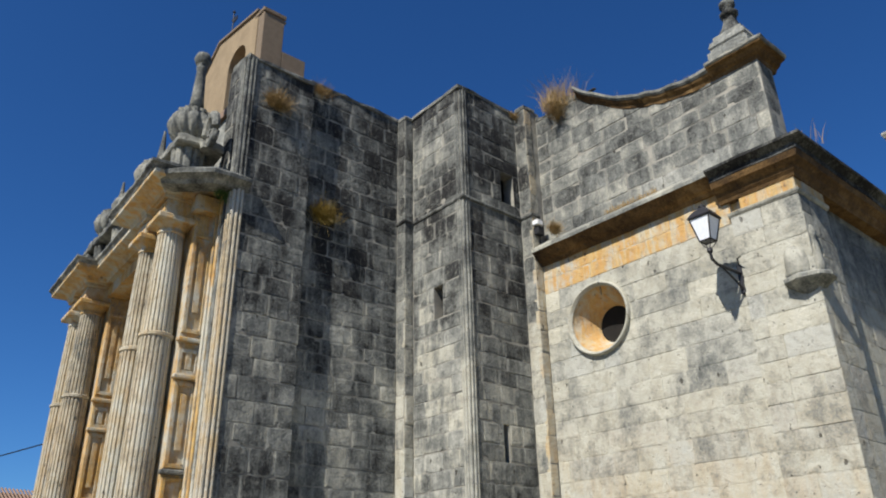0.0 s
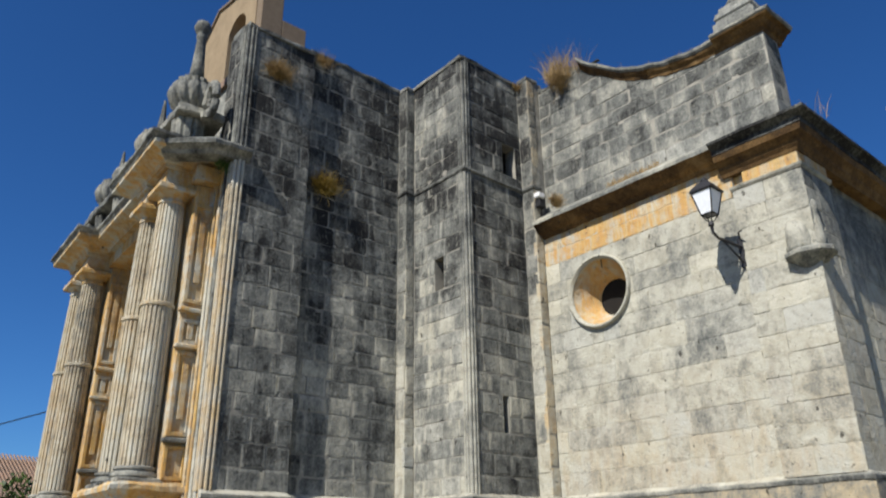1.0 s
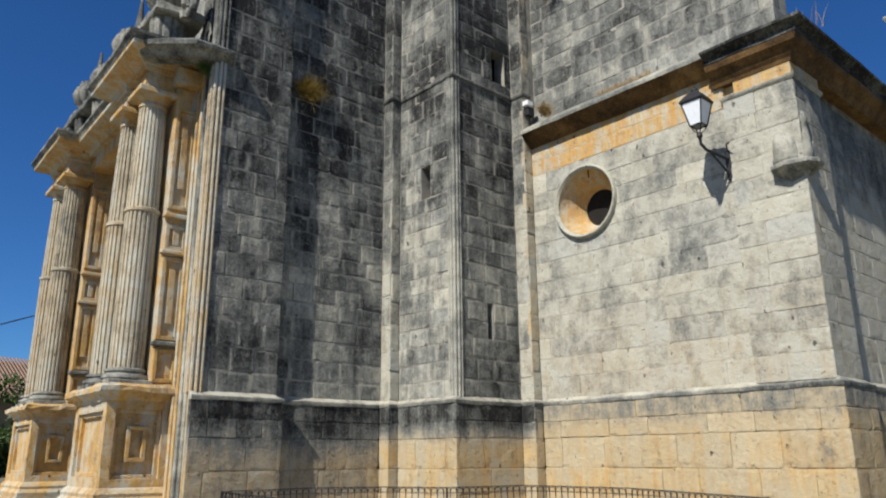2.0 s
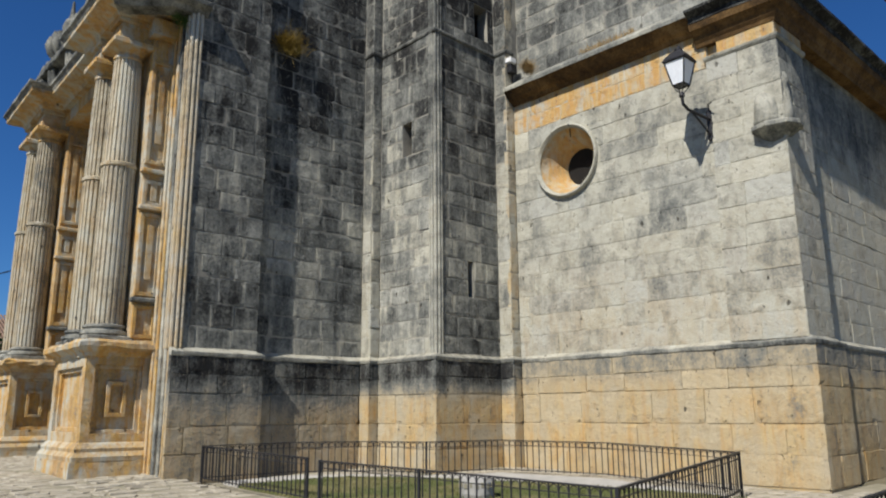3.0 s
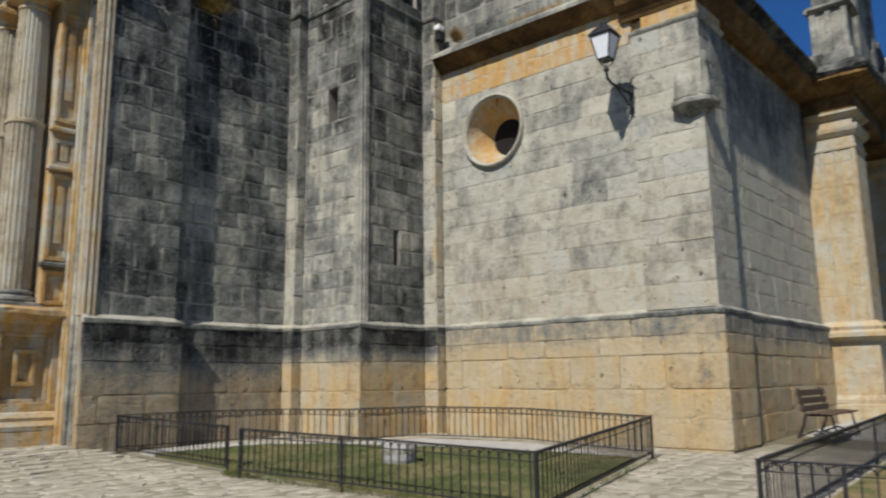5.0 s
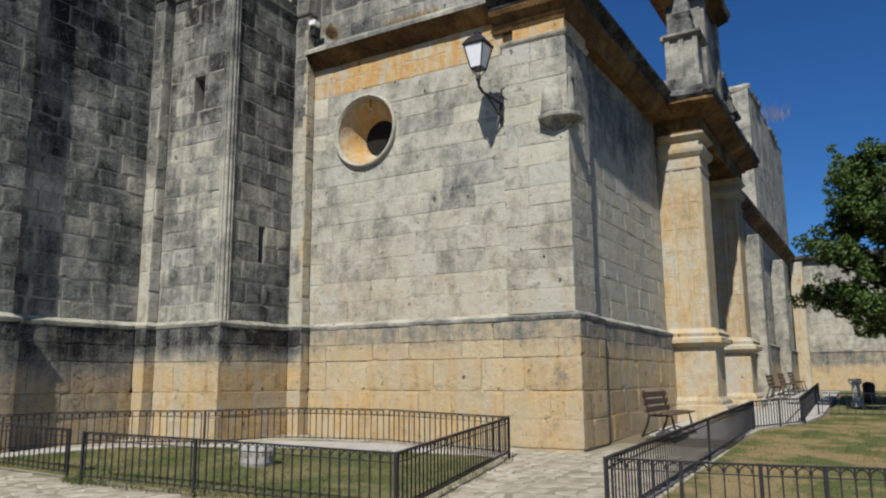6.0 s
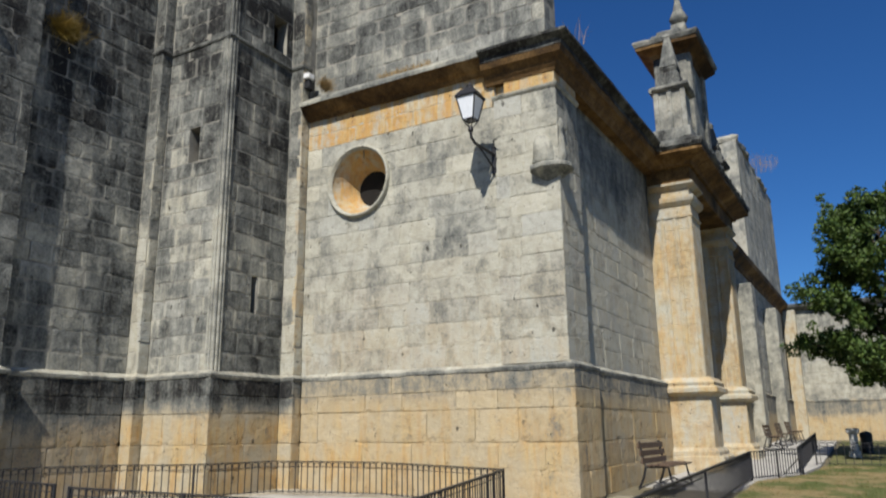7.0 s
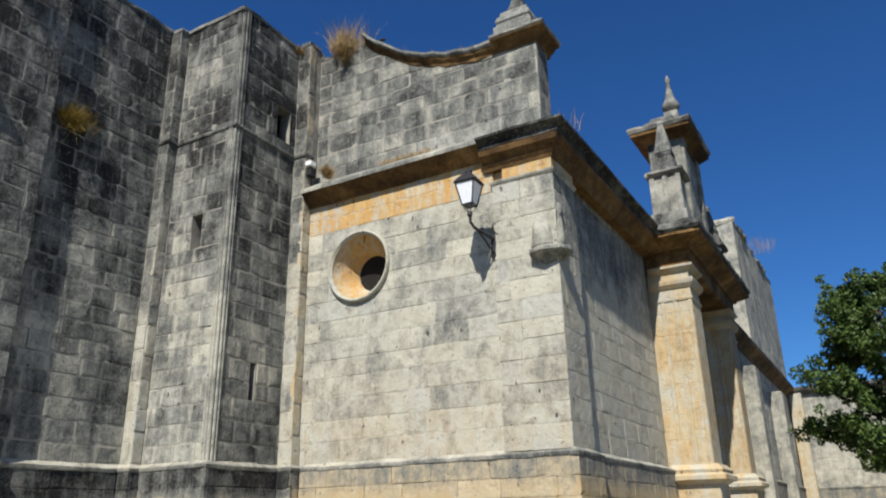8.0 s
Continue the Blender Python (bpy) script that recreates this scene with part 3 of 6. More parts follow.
simple_wall("wall_side_2", "limestone ashlar side wall beyond the portal", (27.6, YS), (50.0, YS), PL, 8.0, M_FAR, 25, low=0.45, high=0.6, gap=0.02, size=(1.0, 1.8), trim=(0.0, 0.0))


# plinth
PATH_W = [(XF, YP), (XP, YP), (XP, YR), (XS, YR), (XS, YA), (XA, YA), (XA, YB), (XT, YB), (XT, YO), (XO, YO), (XO, YQ1), (XQ, YQ1), (XQ, YQ), (XQ2, YQ), (XQ2, YS), (20.1, YS)]


def offset(path, o):
    pts = [Vector(p) for p in path]
    res = []
    for i, p in enumerate(pts):
        ns = []
        for a, c in ((i - 1, i), (i, i + 1)):
            if 0 <= a and c < len(pts):
                d = (pts[c] - pts[a]).normalized()
                ns.append(Vector((d.y, -d.x)))
        m = ns[0] if len(ns) == 1 else (ns[0] + ns[1]) / (1 + ns[0].dot(ns[1]))
        res.append((p.x + m.x * o, p.y + m.y * o))
    return res


PLP = offset([p for p in PATH_W if p not in ((XO, YQ1), (XQ, YQ1))][:10] + [(XO, YQ), (XQ2 + 0.03, YQ), (XQ2 + 0.03, YQ + 0.13), (20.1, YQ + 0.13)], 0.10)
ZPL = [0.0, 0.51, 1.0, 1.6, 1.94, 2.28]
for i, (a, c) in enumerate(zip(PLP, PLP[1:])):
    dark = i < 8
    bm = bmesh.new()
    way = (Vector(c) - Vector(a)).normalized() * 0.04
    core(bm, Vector(a) + way, Vector(c) - way, -0.3, 2.28, 0.16 if i < 12 else 0.4, (), 0.022)
    wl_ob = wall_thing("wall_plinth_%d" % (i + 1), "limestone plinth, black above and ochre below" if i < 10 else "ochre and grey limestone plinth of the side wall", bm, M_PLINTHBLACK if i < 3 else M_PLINTHDARK if dark else M_PLINTH)
    ashlar(wl_ob, a, c, ZPL, M_PLINTHBLACK if i < 3 else M_PLINTHDARK if dark else M_PLINTH, 0.007, (0.7, 1.3) if i > 3 else (0.5, 0.95), seed=40 + i, trim=(0.0, 0.0), proud=0.005, depth=0.08)
PLCAP = [(-0.12, 2.27), (0.002, 2.27), (0.016, 2.29), (0.022, 2.325), (0.022, 2.35), (-0.01, 2.362), (-0.05, 2.385), (-0.09, 2.42), (-0.12, 2.44)]
bm = bmesh.new()
add_sweep(bm, PLP, PLCAP)
roughen(bm, 0.35, 0.018, 2.6)
solo("trim_plinth", bm, M_CAP, "weathered limestone plinth moulding, its sunlit top edge painted paler", "moulding", "structure")

# string course round the buttress, wall heads
bm = bmesh.new()
add_sweep(bm, offset(PATH_W[3:10], 0.0), [(-0.02, 9.66), (0.03, 9.66), (0.045, 9.70), (0.03, 9.74), (-0.02, 9.76)])
roughen(bm, 0.5, 0.008, 2.0)
solo("trim_string", bm, M_PIER, "thin dark limestone string course", "moulding", "structure")


def wall_head(name, path, z, o=0.03, back=0.8, seed=0):
    b = bmesh.new()
    add_sweep(b, path, [(-back, z - 0.02), (o, z - 0.02), (o + 0.01, z + 0.05), (-0.05, z + 0.12), (-back, z + 0.16)])
    roughen(b, 0.3, 0.045, 2.2)
    return solo(name, b, M_LEDGE, "ragged weathered limestone wall head", "wall head", "structure")


wall_head("trim_head_1", [(XF + 0.02, YP), (XP - 0.01, YP)], 12.60)
wall_head("trim_head_2", [(XP, YR), (XS + 0.1, YR)], TOP - 0.01)
wall_head("trim_head_3", [(XS, YR - 0.05), (XS, YA), (XA - 0.02, YA)], TOP - 0.06, 0.02, 0.25)
wall_head("trim_head_4", [(XA, YA), (XA, YB), (XT, YB)], TOP - 0.01)
wall_head("trim_head_5", [(XT, YB - 0.05), (XT, YO), (XO + 0.1, YO)], TOP + 0.04, 0.02, 0.3)

# rolls on the arrises
def arris(name, x, y, z0, z1, mat, n=3, step=0.055, r=0.038):
    b = bmesh.new()
    for k in range(-n + 1, n):
        px, py = (x + 0.035, y + 0.035)
        if k < 0:
            py += -k * step
            px = x + 0.004
        elif k > 0:
            px += k * step
            py = y + 0.004
        pts = [(px, py, z0 + (z1 - z0) * i / 14 ) for i in range(15)]
        add_tube(b, pts, r if k else r * 1.15, 8)
    add_box(b, (x + 0.02, y + 0.02, z0), (x + 0.16, y + 0.16, z1))
    return solo(name, b, mat, "vertical limestone roll mouldings on an arris", "moulding", "structure", smooth=False)


arris("trim_arris_1", XA, YB, PL, TOP, M_BUTT, 3, 0.07, 0.032)
arris("trim_arris_2", XF, YP, PL, 9.25, M_STRIPO, 3, 0.085, 0.036)
arris("trim_arris_3", XF, YP, 9.25, 12.62, M_BUTT, 3, 0.085, 0.036)

# gable above the round window
XG, YG = 12.95, 5.02


def coping_z(y):
    return 11.28 + 1.47 * max(0.0, (y - 6.1) / 3.34) ** 2.2


def gable_top(u):
    y = YO - u
    return 12.75 - 0.12 * math.sin(u * 5) if y > 9.5 else coping_z(y) - 0.28


bm = bmesh.new()
us = [i * 0.25 for i in range(25)]
us = [u for u in us if u < YO - YG] + [YO - YG]
low = [(u, 8.35) for u in us]
high = [(u, gable_top(u) - 0.02) for u in us]
mg = Matrix(((0, 1, 0, XG), (-1, 0, 0, YO), (0, 0, 1, 0), (0, 0, 0, 1)))
rows_v = [[bm.verts.new(mg @ Vector((u, dpt, z))) for u, z in line] for dpt in (0.010, 0.62) for line in (low, high)]
f_lo, f_hi, b_lo, b_hi = rows_v
for i in range(len(us) - 1):
    bm.faces.new((f_lo[i], f_lo[i + 1], f_hi[i + 1], f_hi[i]))
    bm.faces.new((b_lo[i + 1], b_lo[i], b_hi[i], b_hi[i + 1]))
    bm.faces.new((f_hi[i], f_hi[i + 1], b_hi[i + 1], b_hi[i]))
bm.faces.new((f_lo[-1], b_lo[-1], b_hi[-1], f_hi[-1]))
bm.faces.new((b_lo[0], f_lo[0], f_hi[0], b_hi[0]))
wall_gable = wall_thing("wall_gable", "grey weathered limestone gable with a curved top", bm)
zs = courses(8.7, 13.0, 0.34, 0.5, random.Random(31))
ashlar(wall_gable, (XG, YO), (XG, YG), zs, M_GABLE, 0.02, (0.5, 0.9), (), None, gable_top, 31, (0.0, 0.0), 0.1, 0.008)
ashlar(wall_gable, (XG, YG), (XG + 0.62, YG), courses(8.72, 11.04, 0.34, 0.5, random.Random(32)), M_GABLE, 0.018, (0.6, 0.7), seed=32, trim=(0.012, 0.0))

# curved coping, in lengths of stone
coping = thing("coping", "weathered curved limestone coping with small weeds", "coping", "structure")
ys = [9.55 - i * 0.62 for i in range(6)] + [5.95]
for ya, yb in zip(ys, ys[1:]):
    for name, mat, prof in (("bed_mould", M_CORNICE, [(XG + 0.66, -0.30), (XG - 0.02, -0.30), (XG - 0.05, -0.22), (XG - 0.11, -0.17), (XG - 0.14, -0.122), (XG + 0.66, -0.12)]),
                            ("coping_stone", M_LEDGE, [(XG + 0.66, -0.118), (XG - 0.15, -0.118), (XG - 0.19, -0.07), (XG - 0.18, 0.0), (XG + 0.2, 0.07), (XG + 0.66, 0.05)])):
        b = bmesh.new()
        n = 5
        rings = []
        for i in range(n + 1):
            y = ya - 0.006 + (yb - ya + 0.012) * i / n
            rings.append([b.verts.new((x + 0.03 * noise.noise((y * 4, z * 5, 2)), y, coping_z(y) + z + 0.04 * noise.noise((y * 3.3, x, 0.4)))) for x, z in prof])
        for p0, p1 in zip(rings, rings[1:]):
            for i in range(len(prof)):
                j = (i + 1) % len(prof)
                b.faces.new((p0[i], p0[j], p1[j], p1[i]))
        b.faces.new(rings[0])
        b.faces.new(rings[-1][::-1])
        part(name, b, mat, coping)

# gable cap and pinnacle
cap = thing("gable_cap", "moulded limestone cap slab at the gable's end", "cornice", "structure")
CAPW = [(XG, 6.0), (XG, YG), (13.75, YG)]
b = bmesh.new()
add_sweep(b, CAPW, [(-0.3, 10.98), (0.015, 10.98), (0.04, 11.05), (0.10, 11.09), (0.16, 11.17), (0.24, 11.20), (0.25, 11.225), (-0.3, 11.23)])
roughen(b, 0.35, 0.008)
part("bed_mould", b, M_CORNICE, cap, "ochre-stained underside, darkened for shade")
b = bmesh.new()
add_sweep(b, CAPW, [(-0.3, 11.232), (0.255, 11.232), (0.28, 11.26), (0.285, 11.31), (0.22, 11.35), (-0.3, 11.40)])
add_box(b, (XG, YG + 0.02, 11.1), (13.75, 5.95, 11.37))
roughen(b, 0.3, 0.02)
part("slab", b, M_LEDGE, cap)
pin = thing("pinnacle", "grey stepped limestone pinnacle with a knob", "pinnacle", at=(13.27, 5.50, 11.36))
b = bmesh.new()
add_lathe(b, [(0.45, 0.0), (0.45, 0.24), (0.40, 0.27), (0.39, 0.34), (0.42, 0.38), (0.38, 0.52), (0.33, 0.56), (0.32, 0.66)], square=True)
part("base", b, M_GABLE, pin)
b = bmesh.new()
add_lathe(b, [(0.28, 0.66), (0.21, 0.76), (0.155, 0.90), (0.12, 1.04), (0.10, 1.16), (0.11, 1.18)], square=True)
shaft = part("shaft", b, M_GABLE, pin)
b = bmesh.new()
add_lathe(b, [(0.10, 1.18), (0.19, 1.24), (0.20, 1.30), (0.12, 1.36), (0.10, 1.42), (0.17, 1.5), (0.17, 1.6), (0.05, 1.72)], 14)
part("knob", b, M_GABLE, shaft, "", True)

# ledge over the round window, and the cornice that breaks forward over the corner and runs on along the side
bm = bmesh.new()
add_sweep(bm, [(XO, YO - 0.005), (XO, 6.30)], [(-0.1, 8.34), (0.06, 8.34), (0.10, 8.40), (0.20, 8.46), (0.34, 8.60), (0.36, 8.62), (0.36, 8.68), (0.33, 8.70), (-0.12, 9.02), (-0.2, 9.02)])
roughen(bm, 0.4, 0.014, 2.0)
solo("trim_ledge", bm, M_CORNICE, "ochre limestone ledge with a weathered grey top", "cornice", "structure")
bm = bmesh.new()
add_sweep(bm, [(XO, YO - 0.005), (XO, 6.30)], [(0.362, 8.615), (0.372, 8.615), (0.374, 8.69), (0.34, 8.73), (-0.10, 9.035), (-0.12, 9.0)])
roughen(bm, 0.4, 0.012, 2.0)
solo("trim_ledge_top", bm, M_GABLE, "grey weathered drip slab on the ledge", "cornice", "structure")
bm = bmesh.new()
CP = [(XQ + 0.20, 6.28), (XQ + 0.20, YQ + 0.20), (20.6, YQ + 0.17)]
add_sweep(bm, CP, [(-0.2, 8.05), (0.21, 8.05), (0.23, 8.11), (0.28, 8.17), (0.30, 8.23), (0.37, 8.30), (0.42, 8.33), (0.44, 8.40), (0.45, 8.455), (-0.2, 8.46)])
roughen(bm, 0.5, 0.01, 2.0)
solo("trim_cornice_bed", bm, M_CORNICE, "ochre stained limestone cornice mouldings, darkened for underside shade", "cornice", "structure")
bm = bmesh.new()
add_sweep(bm, CP, [(-0.2, 8.461), (0.46, 8.461), (0.465, 8.515), (0.44, 8.52), (0.46, 8.57), (0.55, 8.62), (0.605, 8.65), (0.61, 8.70), (0.2, 8.80), (-0.6, 8.88), (-0.6, 8.47)])
roughen(bm, 0.4, 0.016, 2.0)
solo("trim_cornice_top", bm, M_CROWN, "dark weathered limestone cornice slab", "cornice", "structure")
bm = bmesh.new()
add_sweep(bm, [(XQ, YQ1 + 0.03), (XQ, YQ), (XQ2 + 0.03, YQ)], [(-0.1, 7.71), (0.01, 7.71), (0.04, 7.75), (0.05, 7.79), (0.02, 7.81), (-0.1, 7.82)])
roughen(bm, 0.4, 0.008)
solo("trim_capital", bm, M_OCU, "thin limestone capital moulding of the corner pilaster", "moulding", "structure")


def gz(x, y):
    """Height of the gently rising ground."""
    rise = 0.08 * max(0.0, min(2.2, y - 11.5)) * max(0.0, min(1.0, (6.5 - x) / 0.5))
    return 0.022 * (x - 12.7) + 0.02 * (y - 4.8) + rise


# ---- ground ----
def gfar(x, y):
    d = math.hypot(x - 12, y - 10)
    k = max(0.0, min(1.0, (d - 25) / 30))
    return gz(x, y) * (1 - k) + 0.3 * k


bm = bmesh.new()
ringsv = []
for r in [3, 6, 12, 20, 30, 45, 70, 120, 250, 600, 1500]:
    pts = [(12 + r * math.cos(2 * math.pi * i / 48), 10 + r * math.sin(2 * math.pi * i / 48)) for i in range(48)]
    ringsv.append([bm.verts.new((x, y, gfar(x, y) - 0.05)) for x, y in pts])
c0 = bm.verts.new((12, 10, gz(12, 10) - 0.05))
for i in range(48):
    bm.faces.new((c0, ringsv[0][i], ringsv[0][(i + 1) % 48]))
for a, b in zip(ringsv, ringsv[1:]):
    for i in range(48):
        bm.faces.new((a[i], b[i], b[(i + 1) % 48], a[(i + 1) % 48]))
solo("ground", bm, M_SOIL, "trodden earth and dry grass round the church", "ground", "structure")


def slab(name, pts, lift, mat, label, category, thick=0.06, cuts=0):
    b = bmesh.new()
    top = [b.verts.new((x, y, gz(x, y) + lift)) for x, y in pts]
    low = [b.verts.new((x, y, gz(x, y) + lift - thick)) for x, y in pts]
    b.faces.new(top)
    n = len(pts)
    for i in range(n):
        b.faces.new((top[i], low[i], low[(i + 1) % n], top[(i + 1) % n]))
    return solo(name, b, mat, label, category, "structure")


def inside(p, poly):
    x, y = p
    ok = False
    for (x0, y0), (x1, y1) in zip(poly, poly[1:] + poly[:1]):
        if (y0 > y) != (y1 > y) and x < x0 + (y - y0) * (x1 - x0) / (y1 - y0):
            ok = not ok
    return ok


FENCE1 = [(6.45, 13.1), (6.40, 9.65), (6.27, 9.15), (6.40, 7.2), (6.50, 4.40), (11.30, 5.45), (11.80, 8.2), (11.2, 10.2), (9.85, 10.87), (9.2, 11.94), (8.15, 12.82)]
LAWN1 = [(6.7, 12.2), (6.62, 9.5), (6.62, 7.2), (6.68, 4.6), (10.9, 5.55), (10.75, 6.9), (10.3, 8.6), (9.4, 10.8), (8.6, 11.8)]
LAWN2 = [(7.35, 2.3), (17.9, 2.6), (20.1, 1.8), (23.3, 1.6), (23.3, -9), (8.9, -9), (7.6, 0.9)]
ROAD = [(-5, 13.0), (2.9, 12.1), (3.7, 9.1), (4.2, 4.0), (4.6, -14), (-5, -14)]
slab("paving_bed", [(2.6, -9), (14.5, -9), (14.5, 4.6), (12.7, 4.7), (12.6, 11.0), (10.4, 13.3), (6.5, 13.4), (6.5, 11.4), (2.6, 11.4)], -0.043, M_BED, "grassy earth bed of the paving", "ground")
slab("lawn_1", LAWN1, 0.03, M_LAWN, "green clipped lawn inside the iron fence", "lawn", 0.1)
slab("lawn_2", LAWN2, 0.03, M_DRYLAWN, "half-dry lawn inside the iron fence", "lawn", 0.1)
slab("lawn_3", [(23.7, 1.6), (40, 2.0), (40, -12), (23.7, -12)], 0.03, M_LAWN, "shaded green lawn behind the far fence", "lawn", 0.1)
slab("road", ROAD, -0.01, M_ROAD, "worn light grey asphalt road", "road", 0.06)
bm = bmesh.new()
xs_f, ys_f = [-1.0, 2.0, 4.0, 5.6, 6.0, 6.25, 6.5], [11.4, 11.6, 12.2, 12.8, 13.3, 13.7, 15.0, 20.0, 24.0]
grid_v = [[bm.verts.new((x, y, gz(x, y) - 0.043)) for x in xs_f] for y in ys_f]
for ra, rb in zip(grid_v, grid_v[1:]):
    for i in range(len(xs_f) - 1):
        bm.faces.new((ra[i], ra[i + 1], rb[i + 1], rb[i]))
solo("pavement_bed", bm, M_BED, "earth bed of the paving before the front", "ground", "structure")
slab("path_1", [(6.75, 12.85), (8.2, 12.7), (9.15, 11.85), (9.8, 10.82), (11.1, 10.1), (11.6, 8.2), (11.1, 5.6), (10.95, 5.56), (10.8, 6.95), (10.35, 8.65), (9.45, 10.85), (8.62, 11.87), (6.7, 12.25)], 0.02, M_CONC, "pale gravel border inside the fence", "path")
slab("path_2", [(16.2, 4.55), (16.0, 2.75), (20.3, 2.35), (40, 3.2), (40, 4.7), (20.0, 4.55)], 0.012, M_CONC, "pale paved strip along the side wall", "path")
slab("path_3", [(17.9, 2.72), (20.2, 1.98), (23.3, 1.75), (40, 2.2), (40, 3.1), (20.3, 2.3)], 0.02, M_CONC, "pale paved path between the lawns", "path")

# irregular limestone paving: the nearest stones as pieces, the rest in one sheet
paving = thing("pavement", "irregular worn limestone paving with grassy joints", "pavement", "structure")


def flag_shape(r):
    n = r.choice((5, 6, 7, 8))
    pts = []
    for i in range(n):
        a = 2 * math.pi * (i + r.uniform(-0.38, 0.38)) / n
        c, s = math.cos(a), math.sin(a)
        f = 0.5 / max(abs(c), abs(s)) * r.uniform(0.76, 1.08)
        pts.append((f * c, f * s))
    return pts


def flag_data(pts):
    n = len(pts)
    v = [(x, y, -1) for x, y in pts] + [(x, y, -0.25) for x, y in pts] + [(x * 0.94, y * 0.92, 0) for x, y in pts]
    f = [tuple(range(2 * n, 3 * n))]
    for k in (0, n):
        f += [(k + i, k + (i + 1) % n, k + n + (i + 1) % n, k + n + i) for i in range(n)]
    return v, f


r = random.Random(5)
FLAGS = [mesh_of("flagstone", *flag_data(flag_shape(r)), M_FLAG) for _ in range(16)]
cells = []
y = -4.0
while y < 30:
    h = r.uniform(0.15, 0.34)
    x = 2.6
    while x < 14:
        w = r.uniform(0.16, 0.58)
        p = (x + w / 2, y + h / 2)
        free = not (inside(p, FENCE1) or inside(p, LAWN2) or inside(p, ROAD) or (p[0] > 12.7 and p[1] > 4.4) or (p[1] > 11.3 and p[0] > 10.3))
        if p[1] > 13.2 and p[0] > 5.9:
            free = False
        if p[1] > 14 and p[0] > 4.4 and p[1] < 16.6:
            free = False
        if p[1] > 3.0 and p[0] > 13.2:
            free = False
        if free:
            cells.append((p[0], p[1], w * 1.02, h * 1.04, r.uniform(-22, 22), r.uniform(-0.009, 0.007)))
        x += w
    y += h
cells.sort(key=lambda c: abs(c[1] - 7) + abs(c[0] - 5.6) * 0.5)
vv, ff = [], []
for i, (x, y, w, h, a, lift) in enumerate(cells):
    me = FLAGS[r.randrange(16)]
    mw = Matrix.Translation((x, y, gz(x, y) - 0.034 + lift)) @ Matrix.Rotation(radians(a), 4, "Z") @ Matrix.Diagonal((w, h, 0.05, 1))
    if i < 290:
        ob = new("flagstone", me)
        ob.matrix_local = mw
        ob.parent = paving
    else:
        k = len(vv)
        vv += [tuple(mw @ v.co) for v in me.vertices]
        ff += [tuple(k + j for j in p.vertices) for p in me.polygons]
rest = new("flagstones", mesh_of("flagstones", vv, ff, M_FLAG))
rest.parent = paving
tagged(rest, kind="stuff")


def tufts(name, spots, mat, label, category, blades, height, spread, kind="stuff", width=0.006, lean=0.5, seed=1):
    """Grass or straw: bent, tapering blades from each spot."""
    r = random.Random(seed)
    v, f = [], []
    for sx, sy, sz in spots:
        for _ in range(blades):
            a = r.uniform(0, 2 * math.pi)
            q = spread * math.sqrt(r.random())
            x, y = sx + q * math.cos(a), sy + q * math.sin(a)
            h = height * r.uniform(0.5, 1.1)
            b = r.uniform(0, 2 * math.pi)
            lx, ly = lean * h * math.cos(b) * r.random(), lean * h * math.sin(b) * r.random()
            c = r.uniform(0, math.pi)
            wx, wy = width * math.cos(c), width * math.sin(c)
            k = len(v)
            v += [(x - wx, y - wy, sz), (x + wx, y + wy, sz), (x + lx * 0.4 + wx * 0.8, y + ly * 0.4 + wy * 0.8, sz + h * 0.6), (x + lx * 0.4 - wx * 0.8, y + ly * 0.4 - wy * 0.8, sz + h * 0.6), (x + lx, y + ly, sz + h)]
            f += [(k, k + 1, k + 2, k + 3), (k + 3, k + 2, k + 4)]
    return tagged(new(name, mesh_of(name, v, f, mat)), label, category, "", kind)


r = random.Random(9)
spots = []
while len(spots) < 2600:
    p = (r.uniform(6.5, 11), r.uniform(4.4, 12.3))
    if inside(p, LAWN1):
        spots.append((*p, gz(*p) + 0.028))
tufts("grass", spots, M_BLADE, "short green lawn grass", "grass", 5, 0.045, 0.06, width=0.004, seed=3)
dry = []
while len(dry) < 2600:
    p = (r.uniform(7.5, 23), r.uniform(-6, 2.6))
    if inside(p, LAWN2):
        dry.append((*p, gz(*p) + 0.028))
tufts("dry_grass", dry, M_DRYLAWN, "short half-dry lawn grass", "grass", 6, 0.06, 0.1, width=0.005, seed=5)
spots = [(x + r.uniform(-.08, .08), y + r.uniform(-.08, .08), gz(x, y) - 0.03) for (x0, y0), (x1, y1) in zip(FENCE1[1:6], FENCE1[2:6]) for k in range(60) for x, y in [(x0 + (x1 - x0) * k / 60, y0 + (y1 - y0) * k / 60)] if r.random() < 0.6]
tufts("weeds", spots, M_BLADE, "grass growing along the fence foot", "grass", 10, 0.07, 0.12, width=0.004, seed=4)

# ---- iron fences ----
FH = 0.62


